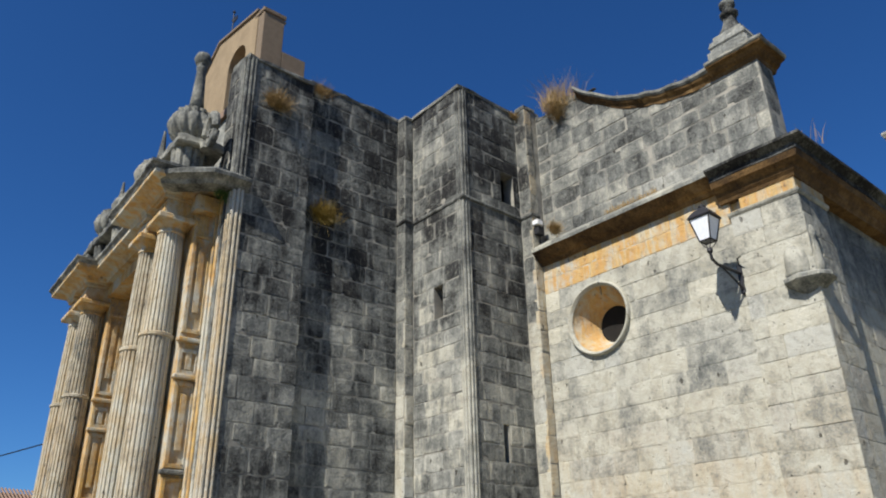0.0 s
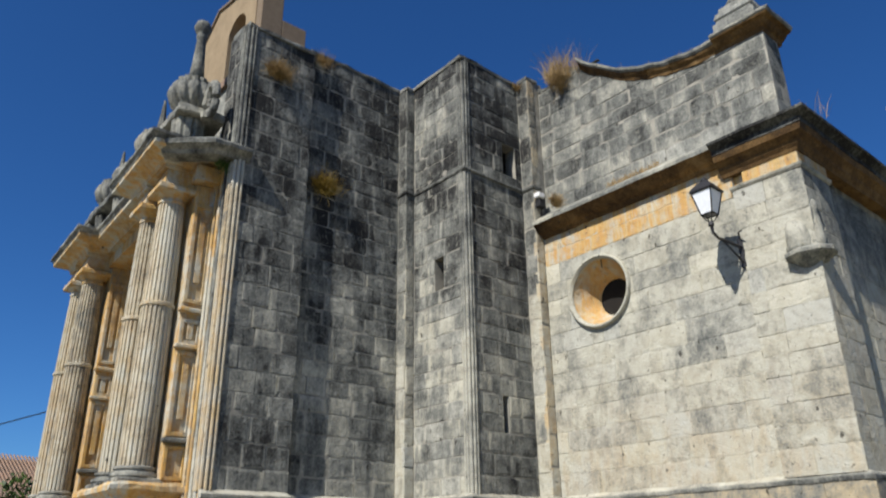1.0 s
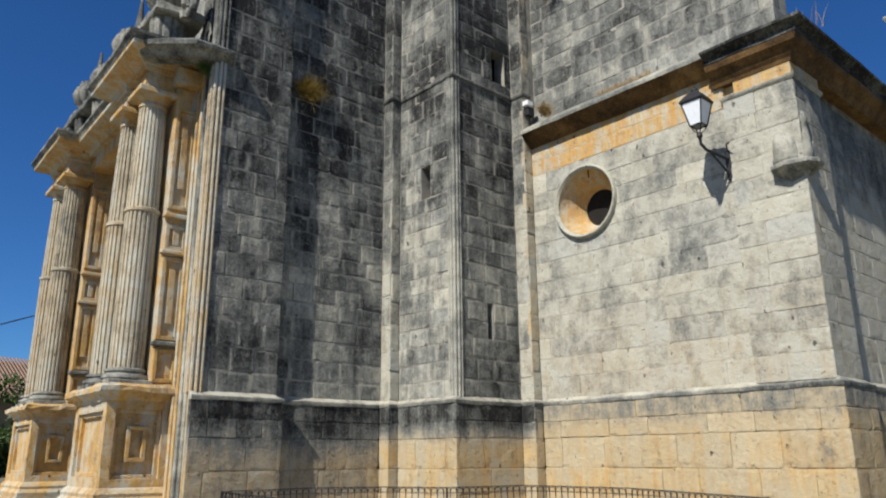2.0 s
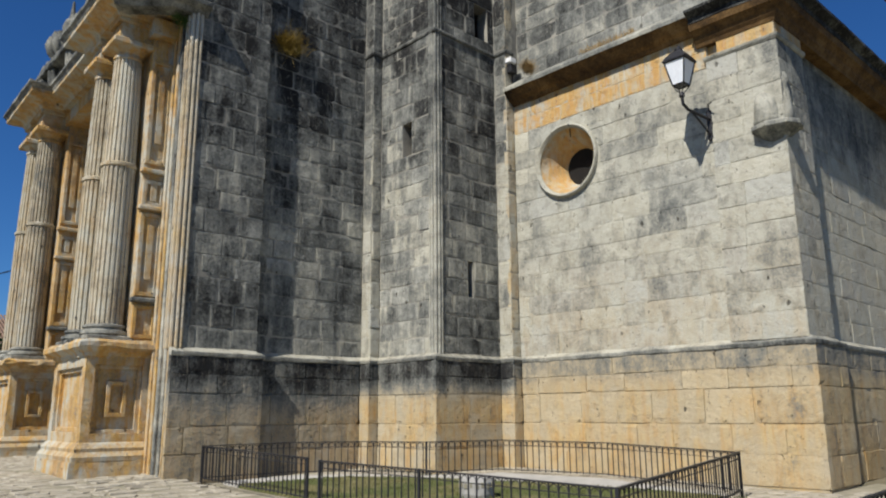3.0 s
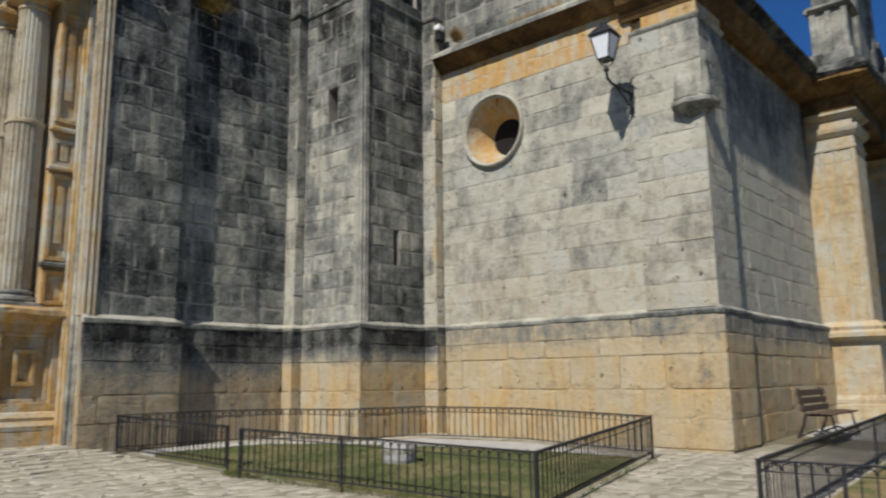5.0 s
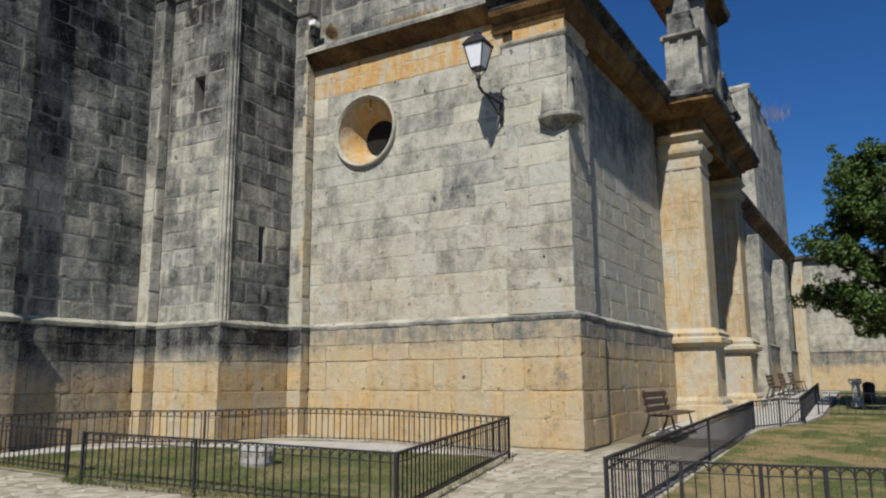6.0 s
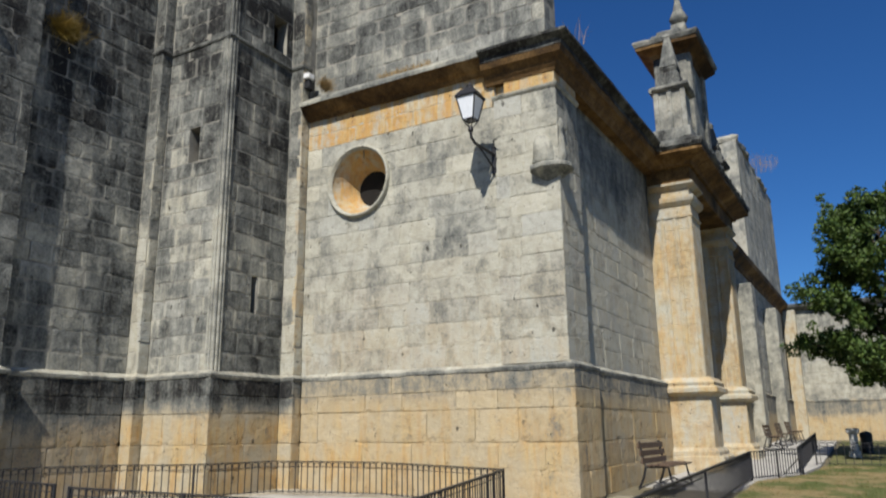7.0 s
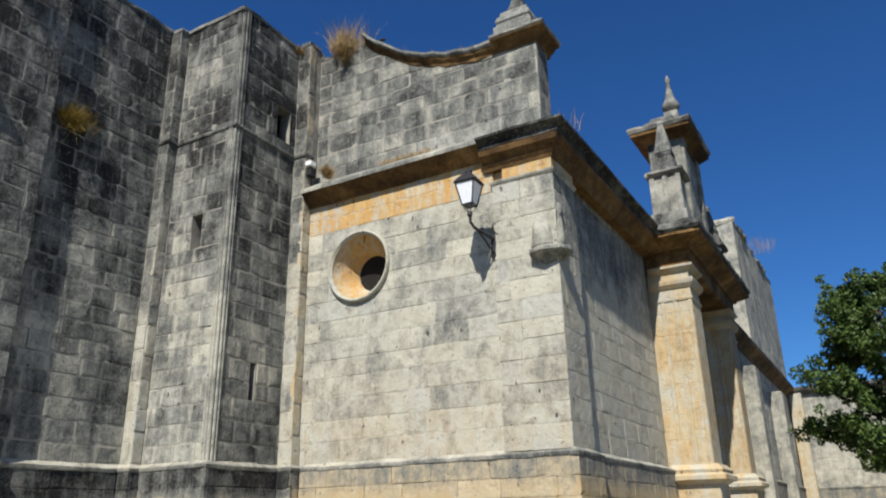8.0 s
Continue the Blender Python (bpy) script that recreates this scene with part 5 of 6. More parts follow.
por = thing("side_portal", "arched limestone side portal, ochre and shaded", "portal", "structure")
bm = bmesh.new()
xa, xb, za = 21.7, 24.9, 4.6
inner = [(xa, 0.0)] + [((xa + xb) / 2 - (xb - xa) / 2 * math.cos(math.pi * i / 14), za + (xb - xa) / 2 * math.sin(math.pi * i / 14)) for i in range(15)] + [(xb, 0.0)]
outer = [(20.05, 0.0), (20.05, 8.3), (27.6, 8.3), (27.6, 0.0)]
va = [bm.verts.new((x, YS - 0.02, z)) for x, z in outer + inner[::-1]]
vb = [bm.verts.new((x, YS + 0.9, z)) for x, z in outer + inner[::-1]]
bm.faces.new(va)
bm.faces.new(vb[::-1])
for i in range(len(va)):
    j = (i + 1) % len(va)
    bm.faces.new((va[j], va[i], vb[i], vb[j]))
add_box(bm, (20.05, YS + 0.9, -0.2), (27.6, YS + 1.1, 8.3))
part("arch_wall", bm, M_PORTAL, por)
bm = bmesh.new()
add_box(bm, (xa + 0.02, YS + 0.8, 0.2), (xb - 0.02, YS + 0.88, 4.6), 0.01)
part("door", bm, M_WOOD, por, "dark wooden door")
bm = bmesh.new()
add_box(bm, (19.95, 3.80, 7.66), (26.6, YS + 0.1, 8.2), 0.02)
part("architrave", bm, M_CORNICE, por)
wayp = [(19.85, YS), (19.85, 3.78), (26.65, 3.78), (26.65, YS)]
bm = bmesh.new()
add_sweep(bm, wayp, [(-0.3, 8.12), (0.05, 8.12), (0.10, 8.2), (0.22, 8.26), (0.40, 8.34), (0.46, 8.37), (0.46, 8.46), (-0.3, 8.47)])
roughen(bm, 0.5, 0.014)
part("bed_mould", bm, M_CORNICE, por)
bm = bmesh.new()
add_sweep(bm, wayp, [(-0.5, 8.475), (0.48, 8.475), (0.52, 8.56), (0.50, 8.66), (0.2, 8.85), (-0.5, 8.93)])
add_box(bm, (20.0, 3.9, 8.6), (26.5, YS + 0.2, 8.92))
roughen(bm, 0.3, 0.07)
part("crown", bm, M_CROWN, por, "dark broken crown moulding")


def attic_post(x0, x1, ya, yb, z0, z1, tip, label):
    p = thing("attic_pedestal", label, "pedestal", group="portal attic")
    xm, ym = (x0 + x1) / 2, (ya + yb) / 2
    bm = bmesh.new()
    add_box(bm, (x0 - 0.06, ya - 0.06, z0), (x1 + 0.06, yb + 0.06, z0 + 0.38), 0.02)
    part("base", bm, M_ORNAMENT, p)
    bm = bmesh.new()
    add_box(bm, (x0 + 0.05, ya + 0.06, z0 + 0.36), (x1 - 0.05, yb - 0.06, z1), 0.01)
    for y in (ya + 0.08, ym, yb - 0.08):
        add_box(bm, (x0, y - 0.07, z0 + 0.38), (x0 + 0.1, y + 0.07, z1), 0.015)
    part("die", bm, M_ORNAMENT, p)
    bm = bmesh.new()
    add_sweep(bm, [(x0, yb), (x0, ya), (x1, ya), (x1, yb), (x0, yb)], [(-0.2, z1 - 0.02), (0.02, z1 - 0.02), (0.10, z1 + 0.05), (0.10, z1 + 0.12), (0.0, z1 + 0.17), (-0.2, z1 + 0.18)])
    add_box(bm, (x0 + 0.05, ya + 0.05, z1), (x1 - 0.05, yb - 0.05, z1 + 0.17))
    roughen(bm, 0.3, 0.015)
    part("cap", bm, M_ORNAMENT, p)
    bm = bmesh.new()
    h = tip - z1 - 0.15
    zz = z1 + 0.15
    add_lathe(bm, [(0.34, zz), (0.30, zz + h * 0.2), (0.22, zz + h * 0.28), (0.25, zz + h * 0.34), (0.21, zz + h * 0.38)], at=(xm, ym, 0), square=True)
    block = part("block", bm, M_ORNAMENT, p)
    bm = bmesh.new()
    add_lathe(bm, [(0.25, zz + h * 0.37), (0.22, zz + h * 0.44), (0.14, zz + h * 0.7), (0.08, zz + h * 0.9), (0.10, zz + h * 0.93), (0.03, zz + h)], at=(xm, ym, 0), square=True)
    part("pyramid", bm, M_LEDGE, block, "pale pyramidal finial")
    return p


attic_post(20.0, 20.9, 3.72, 4.62, 8.9, 10.45, 12.4, "grey pilastered stone pedestal with a pyramidal finial")
attic_post(25.6, 26.3, 3.75, 4.45, 8.9, 9.9, 11.6, "small dark stone pedestal with a pyramidal finial")

aed = thing("aedicule", "weathered stone niche with a heavy ochre cornice and urn", "aedicule")
bm = bmesh.new()
add_box(bm, (21.9, 3.95, 8.9), (24.4, 4.95, 12.5), 0.02)
for x in (21.95, 23.9):
    add_box(bm, (x, 3.85, 8.95), (x + 0.4, 3.98, 12.45), 0.02)
part("body", bm, M_ORNAMENT, aed)
bm = bmesh.new()
wayc = [(24.4, 4.95), (21.9, 4.95), (21.9, 3.95), (24.4, 3.95)]
add_sweep(bm, wayc, [(-0.3, 12.42), (0.03, 12.42), (0.10, 12.52), (0.34, 12.62), (0.42, 12.64), (0.42, 12.74), (-0.3, 12.75)])
part("bed_mould", bm, M_CORNICE, aed)
bm = bmesh.new()
add_sweep(bm, wayc, [(-0.5, 12.755), (0.45, 12.755), (0.50, 12.86), (0.48, 12.92), (0.1, 13.0), (-0.5, 13.05)])
add_box(bm, (22.0, 4.05, 12.7), (24.3, 5.0, 13.3), 0.03)
add_box(bm, (22.4, 4.15, 13.3), (23.9, 4.9, 13.62), 0.04)
roughen(bm, 0.35, 0.03)
part("crown", bm, M_ORNAMENT, aed)
bm = bmesh.new()
add_box(bm, (22.78, 4.05, 13.6), (23.22, 4.5, 13.95), 0.02)
add_lathe(bm, [(0.14, 13.95), (0.26, 14.1), (0.30, 14.2), (0.16, 14.5), (0.09, 14.85), (0.06, 15.1), (0.09, 15.2), (0.02, 15.42)], 16, (23.0, 4.27, 0))
part("urn", bm, M_LEDGE, aed, "pale pear-shaped urn finial", True)

# ---- body of the church beyond and behind ----
bm = bmesh.new()
core(bm, (43.0, 8.5), (43.0, 5.5), 0, 17.2, 0.8)
core(bm, (43.0, 5.5), (58.0, 5.5), 0, 17.2, 0.8)
w = wall_thing("wall_transept", "tall pale limestone wall of the transept", bm, M_FAR)
ashlar(w, (43.0, 8.5), (43.0, 5.5), courses(9.0, 17.2, 0.6, 0.8, random.Random(3)), M_FAR, 0.03, (0.9, 1.5), seed=61, trim=(0, 0.02))
ashlar(w, (43.0, 5.5), (58.0, 5.5), courses(9.0, 17.2, 0.6, 0.8, random.Random(3)), M_FAR, 0.03, (1.1, 1.9), seed=62, trim=(0, 0), holes=((9.5, 10.3, 13.0, 14.5),))
bm = bmesh.new()
add_sweep(bm, [(43.0, 8.5), (43.0, 5.5), (58.0, 5.5)], [(-0.8, 17.15), (0.05, 17.15), (0.1, 17.35), (-0.2, 17.6), (-0.8, 17.65)])
roughen(bm, 0.6, 0.22, 0.9)
solo("trim_head_6", bm, M_FAR, "ragged head of the transept wall", "wall head", "structure")
# end wall that closes the yard
bm = bmesh.new()
core(bm, (50.0, YS + 0.3), (50.0, -14.0), -0.1, 8.2, 0.8)
w = wall_thing("wall_end", "grey and ochre limestone wall behind the yard", bm, M_FAR)
ashlar(w, (50.0, YS), (50.0, -14.0), courses(0.0, 8.2, 0.55, 0.7, random.Random(4)), M_FAR, 0.025, (1.1, 1.9), seed=63, trim=(0, 0))
bm = bmesh.new()
add_sweep(bm, [(50.0, YS), (50.0, -14.0)], [(-0.3, 8.1), (0.05, 8.1), (0.4, 8.3), (0.45, 8.45), (-0.3, 8.6)])
solo("trim_cornice_end", bm, M_LEDGE, "stone cornice of the yard's end wall", "cornice", "structure")
bm = bmesh.new()
add_sweep(bm, [(27.6, YS - 0.02), (50.0, YS - 0.02), (50.0, -14.0)], [(-0.1, 0.0), (0.12, 0.0), (0.12, 2.6), (0.16, 2.7), (0.0, 2.8), (-0.1, 2.8)])
roughen(bm, 1.2, 0.02)
solo("wall_plinth_far", bm, M_PLINTH, "ochre limestone plinth of the far walls", "wall", "structure")
bm = bmesh.new()
add_sweep(bm, [(27.0, YS), (50.0, YS)], [(-0.3, 7.9), (0.05, 7.9), (0.12, 8.1), (0.42, 8.3), (0.46, 8.5), (-0.3, 8.65)])
roughen(bm, 0.8, 0.02)
solo("trim_cornice_far", bm, M_CORNICE, "dark ochre cornice of the far side wall", "cornice", "structure")
for x in (33.0, 41.0):
    bm = bmesh.new()
    add_box(bm, (x, 4.25, 0.0), (x + 1.0, YS, 7.1), 0.03)
    roughen(bm, 0.8, 0.02)
    solo("buttress", bm, M_FAR, "shallow limestone buttress on the far side wall", "buttress", "structure")
bm = bmesh.new()
add_box(bm, (49.5, 4.1, 0.0), (50.0, 4.8, 8.1), 0.03)
solo("pilaster", bm, M_PORTAL, "pale corner pilaster of the end wall", "pilaster", "structure")


# roofs and plain hidden walls that close the building
bm = bmesh.new()
add_box(bm, (6.2, 14.1, 12.2), (13.4, 24.0, 12.4))
add_box(bm, (7.7, 13.7, 12.2), (13.4, 14.1, 12.4))
add_box(bm, (10.9, 11.5, 12.2), (13.5, 13.7, 12.4))
add_box(bm, (13.55, 5.3, 8.75), (50.0, 24.0, 8.95))
solo("roof", bm, M_TILE, "flat hidden roof of the church", "roof", "structure")
bm = bmesh.new()
add_box(bm, (6.5, 23.8, 0.0), (50.0, 24.2, 12.3))
add_box(bm, (13.4, 10.9, 8.7), (13.7, 24.0, 12.4))
add_box(bm, (49.8, 5.2, 0.0), (50.3, 24.0, 8.9))
add_box(bm, (6.3, 14.2, 9.4), (6.7, 24.0, 12.3))
solo("wall_hidden", bm, M_FAR, "plain hidden rear walls of the church", "wall", "structure")

# ---- corner corbel ----
cor = thing("corbel", "weathered moulded stone corbel on the church corner", "corbel")
bm = bmesh.new()
hexa = [(XQ + 0.02, 5.36), (XQ - 0.20, 5.30), (XQ - 0.30, 5.02), (XQ - 0.20, 4.66), (XQ + 0.02, 4.54), (XQ + 0.28, 4.58), (XQ + 0.36, YQ + 0.02)]
cx, cy = XQ + 0.12, 4.98


def stack(name, lv, mat, label=""):
    b = bmesh.new()
    rv = [[b.verts.new((cx + (x - cx) * s, cy + (y - cy) * s, z)) for x, y in hexa] for s, z in lv]
    for p, q in zip(rv, rv[1:]):
        for i in range(len(hexa)):
            j = (i + 1) % len(hexa)
            b.faces.new((p[i], p[j], q[j], q[i]))
    b.faces.new(rv[0])
    b.faces.new(rv[-1])
    return part(name, b, mat, cor, label)


stack("bracket", [(0.10, 5.74), (0.40, 5.84), (0.70, 5.94), (0.92, 6.00), (1.0, 6.03), (1.0, 6.09), (0.92, 6.12), (0.7, 6.16)], M_PIER, "dark stone slab")
b = bmesh.new()
add_lathe(b, [(0.20, 6.12), (0.22, 6.24), (0.23, 6.42), (0.20, 6.58), (0.17, 6.68), (0.08, 6.74)], 14, (cx - 0.06, cy + 0.12, 0))
roughen(b, 0.14, 0.035, 4.5)
part("stump", b, M_OCU, cor, "pale broken stone stump", True)
b = bmesh.new()
add_lathe(b, [(0.17, 6.12), (0.19, 6.35), (0.17, 6.62), (0.14, 6.84), (0.17, 6.96), (0.14, 7.08), (0.05, 7.18)], 12, (cx + 0.06, cy - 0.10, 0))
roughen(b, 0.14, 0.03, 4.5)
part("drapery", b, M_OCU, cor, "worn folds of pale carved stone", True)

# ---- street lamp ----
LX, LY, LZ = 11.95, 6.24, 6.98
lamp = thing("wall_lantern", "black iron wall lantern with frosted panes on a bracket", "lamp")


def ring4(x, y, h, z):
    return [(x - h, y - h, z), (x + h, y - h, z), (x + h, y + h, z), (x - h, y + h, z)]


bot, top = ring4(LX, LY, 0.11, LZ + 0.05), ring4(LX, LY, 0.20, LZ + 0.50)
bm = bmesh.new()
for i in range(4):
    j = (i + 1) % 4
    add_tube(bm, [bot[i], top[i]], 0.014, 6)
    add_tube(bm, [bot[i], bot[j]], 0.014, 6)
    add_tube(bm, [top[i], top[j]], 0.018, 6)
lantern_frame = part("lantern_frame", bm, M_IRON, lamp)
for i in range(4):
    j = (i + 1) % 4
    bm = bmesh.new()
    a, b, c, d = (Vector(v) for v in (bot[i], bot[j], top[j], top[i]))
    q = Vector((LX, LY, LZ + 0.25))
    v1 = [v + (q - v) * 0.03 for v in (a, b, c, d)]
    v2 = [v + (q - v) * 0.06 for v in (a, b, c, d)]
    k1, k2 = [bm.verts.new(v) for v in v1], [bm.verts.new(v) for v in v2]
    bm.faces.new(k1)
    bm.faces.new(k2[::-1])
    for s in range(4):
        t = (s + 1) % 4
        bm.faces.new((k1[s], k2[s], k2[t], k1[t]))
    part("pane", bm, M_PANE, lantern_frame, "frosted white pane")
bm = bmesh.new()
add_lathe(bm, [(0.225, LZ + 0.50), (0.23, LZ + 0.52), (0.18, LZ + 0.60), (0.11, LZ + 0.69), (0.06, LZ + 0.73)], at=(LX, LY, 0), square=True)
add_lathe(bm, [(0.07, LZ + 0.73), (0.075, LZ + 0.77), (0.03, LZ + 0.80), (0.01, LZ + 0.84)], 12, (LX, LY, 0))
part("roof", bm, M_IRON, lamp)
bm = bmesh.new()
for i in range(4):
    add_tube(bm, [bot[i], (LX + (bot[i][0] - LX) * 0.5, LY + (bot[i][1] - LY) * 0.5, LZ - 0.06), (LX, LY, LZ - 0.10)], 0.01, 5)
add_lathe(bm, [(0.03, LZ - 0.20), (0.055, LZ - 0.16), (0.05, LZ - 0.10), (0.02, LZ - 0.08)], 10, (LX, LY, 0))
part("cradle", bm, M_IRON, lamp)
bm = bmesh.new()
add_tube(bm, [(LX, LY, LZ - 0.18), (LX + 0.02, LY, LZ - 0.30), (LX + 0.15, LY - 0.02, LZ - 0.38), (XO - 0.05, LY - 0.10, LZ - 0.42)], 0.03, 8)
add_tube(bm, [(LX + 0.25, LY - 0.03, LZ - 0.38), (LX + 0.5, LY - 0.07, LZ - 0.55), (XO - 0.03, LY - 0.10, LZ - 0.74)], 0.022, 6)
add_box(bm, (XO - 0.06, LY - 0.16, LZ - 0.82), (XO - 0.005, LY - 0.04, LZ - 0.24), 0.01)
add_tube(bm, [(XO - 0.04, LY - 0.10, LZ - 0.26), (XO - 0.16, LY - 0.14, LZ - 0.16), (XO - 0.22, LY - 0.24, LZ - 0.17)], 0.014, 5)
part("bracket", bm, M_IRON, lamp)

flood = thing("floodlight", "small white floodlight fixed in the wall corner", "lamp")
bm = bmesh.new()
add_box(bm, (12.50, 10.80, 9.36), (12.72, 10.98, 9.50), 0.02)
part("housing", bm, M_WHITE, flood)
bm = bmesh.new()
add_box(bm, (12.56, 10.84, 9.14), (12.78, 10.985, 9.355), 0.01)
part("box", bm, M_PLASTIC, flood)
bm = bmesh.new()
add_tube(bm, [(12.74, 10.96, 9.15), (12.76, 10.97, 8.8)], 0.012, 5)
part("cable", bm, M_IRON, flood)

# ---- stone on the lawn ----
bm = bmesh.new()
add_lathe(bm, [(0.24, -0.05), (0.27, 0.05), (0.27, 0.22), (0.25, 0.28), (0.20, 0.30)], 10)
roughen(bm, 0.14, 0.02, 4)
carved = thing("carved_stone", "whitish worn stone block with a carved band on the lawn", "stone", at=(8.35, 8.1, gz(8.35, 8.1) + 0.03))
carved_body = part("body", bm, M_CONC, carved)
for i in range(9):
    bm = bmesh.new()
    m = Matrix.Rotation(math.radians(225 + (i - 4) * 19), 4, "Z") @ Matrix.Translation((0.262, 0, 0.165 + 0.02 * (i % 2)))
    add_box(bm, (-0.02, -0.018 - 0.006 * (i % 3), -0.035), (0.012, 0.018, 0.035), 0.003, m)
    part("mark", bm, M_BED, carved_body, "dark carved mark")


# ---- benches ----
def bench():
    b = thing("bench", "brown slatted wooden bench on curved iron legs", "bench", group="benches along the wall")
    for y, z in ((0.10, 0.43), (0.22, 0.435), (0.34, 0.43), (0.45, 0.42)):
        bm = bmesh.new()
        add_box(bm, (-0.9, y - 0.05, z), (0.9, y + 0.05, z + 0.03), 0.006)
        part("seat_slat", bm, M_WOOD, b)
    for y, z in ((-0.02, 0.52), (-0.05, 0.66), (-0.08, 0.80)):
        bm = bmesh.new()
        add_box(bm, (-0.9, y - 0.018, z - 0.055), (0.9, y + 0.012, z + 0.055), 0.006)
        part("back_slat", bm, M_WOOD, b)
    for x in (-0.72, 0.72):
        bm = bmesh.new()
        add_tube(bm, [(x, -0.16, 0.0), (x, -0.06, 0.2), (x, 0.0, 0.42), (x, -0.06, 0.62), (x, -0.10, 0.88)], 0.024, 6)
        add_tube(bm, [(x, 0.52, 0.0), (x, 0.46, 0.2), (x, 0.42, 0.41), (x, 0.0, 0.41)], 0.024, 6)
        add_tube(bm, [(x, -0.16, 0.02), (x, 0.15, 0.14), (x, 0.52, 0.02)], 0.018, 6)
        part("leg", bm, M_IRON, b)
    return b


first = bench()
at = lambda x, y: Matrix.Translation((x, y, gz(x, y) + 0.05)) @ Matrix.Rotation(math.pi, 4, "Z")
first.matrix_world = at(15.45, 4.1)
for x in (31.5, 35.0, 38.5):
    copy_thing(first, at(x, 4.0))

# ---- bin and stone pillar in the far garden ----
bin_t = thing("litter_bin", "dark litter bin beside the far lawn", "bin", at=(30.0, 0.75, gz(30, 0.75)))
bm = bmesh.new()
add_lathe(bm, [(0.17, 0.0), (0.19, 0.55), (0.2, 0.58), (0.2, 0.62)], 16)
bin_body = part("body", bm, M_PLASTIC, bin_t)
bm = bmesh.new()
add_lathe(bm, [(0.2, 0.62), (0.17, 0.7), (0.06, 0.75)], 16)
part("lid", bm, M_PLASTIC, bin_body)
bm = bmesh.new()
add_box(bm, (-0.17, -0.17, 0), (0.17, 0.17, 0.2), 0.03)
add_box(bm, (-0.12, -0.12, 0.2), (0.12, 0.12, 0.74), 0.03)
add_box(bm, (-0.18, -0.18, 0.74), (0.18, 0.18, 0.9), 0.03)
roughen(bm, 0.25, 0.02, 3)
solo("stone_pillar", bm, M_LIMEW, "short pale stone pillar by the far lawn", "pillar", at=(27.6, 1.05, gz(27.6, 1.05)))


# ---- trees and plants ----
def leaf_cloud(name, blobs, mat, count, size, seed, parent=None, squash=1.0):
    """Many small leaves on twiggy clumps; blobs: (x, y, z, radius)."""
    r = np.random.RandomState(seed)
    v, f = [], []
    weights = np.array([b[3] ** 2 for b in blobs])
    weights = weights / weights.sum()
    for x, y, z, rad, n in [(*b, int(count * w)) for b, w in zip(blobs, weights)]:
        for _ in range(n):
            d = r.normal(size=3)
            d /= np.linalg.norm(d)
            q = rad * (0.45 + 0.6 * r.rand() ** 0.6)
            c = np.array((x, y, z)) + d * q * np.array((1, 1, squash))
            a = r.normal(size=3)
            a /= np.linalg.norm(a)
            b = np.cross(a, r.normal(size=3))
            b /= np.linalg.norm(b)
            s = size * r.uniform(0.6, 1.3)
            k = len(v)
            m = c + a * s
            v += [tuple(c - a * s), tuple(c + b * s * 0.45), tuple(m), tuple(c - b * s * 0.45)]
            f.append((k, k + 1, k + 2, k + 3))
    ob = new(name, mesh_of(name, v, f, mat))
    ob.parent = parent
    return ob


def tree(label, x, y, h, spread, seed, leaves=26000, size=0.09, low=0.2):
    """Several thin stems that fork into limbs and twigs; the leaves hang in loose sprays along the twigs."""
    r = random.Random(seed)
    g = gz(x, y)
    t = thing("tree", label, "tree")
    stems = []
    for i in range(3):
        a = i * 2.1 + 0.4
        q = spread * 0.16
        pts = [Vector((x + 0.10 * math.cos(a), y + 0.10 * math.sin(a), g - 0.1)), Vector((x + 0.6 * q * math.cos(a), y + 0.6 * q * math.sin(a), g + h * 0.2)), Vector((x + q * math.cos(a + 0.4), y + q * math.sin(a + 0.4), g + h * 0.45)), Vector((x + 0.8 * q * math.cos(a + 0.7), y + 0.8 * q * math.sin(a + 0.7), g + h * (0.82 + 0.05 * i)))]
        bm = bmesh.new()
        add_tube(bm, pts, [0.11, 0.09, 0.07, 0.02], 8)
        part("trunk", bm, M_BARK, t)
        stems.append(pts)
    sprays = []
    for i in range(30):
        k = i / 29
        s = stems[i % 3]
        rise = low + 0.62 * k
        lo, hi = (s[1], s[2]) if rise < 0.45 else (s[2], s[3])
        root = lo.lerp(hi, max(0.0, min(1.0, (g + h * rise - lo.z) / (hi.z - lo.z))))
        a = i * 2.4 + r.uniform(-0.35, 0.35)
        reach = spread * (0.55 + 0.62 * math.sin(math.pi * min(1.0, 0.22 + 0.80 * k))) * r.uniform(0.62, 1.12) * (1.0 if k < 0.8 else 0.7)
        end = root + Vector((reach * math.cos(a), reach * math.sin(a), h * r.uniform(0.02, 0.17)))
        bm = bmesh.new()
        mid = root.lerp(end, 0.5) + Vector((0, 0, 0.22))
        add_tube(bm, [root, mid, end], [0.05, 0.032, 0.01], 5)
        for j in range(9):
            f = 0.25 + 0.75 * (j + r.random()) / 9
            p = (root.lerp(mid, f * 2) if f < 0.5 else mid.lerp(end, f * 2 - 1))
            b = a + r.uniform(-1.5, 1.5)
            l = r.uniform(0.45, 1.05)
            q = p + Vector((l * math.cos(b), l * math.sin(b), l * r.uniform(-0.25, 0.75)))
            add_tube(bm, [p, q], [0.012, 0.005], 4)
            for m in range(4):
                c = p.lerp(q, 0.35 + 0.22 * m)
                sprays.append((c.x + r.gauss(0, 0.09), c.y + r.gauss(0, 0.09), c.z + r.gauss(0, 0.09), r.uniform(0.10, 0.30)))
        part("limb", bm, M_BARK, t)
    leaf_cloud("crown", sprays, M_LEAF, leaves, size, seed, t)
    return t


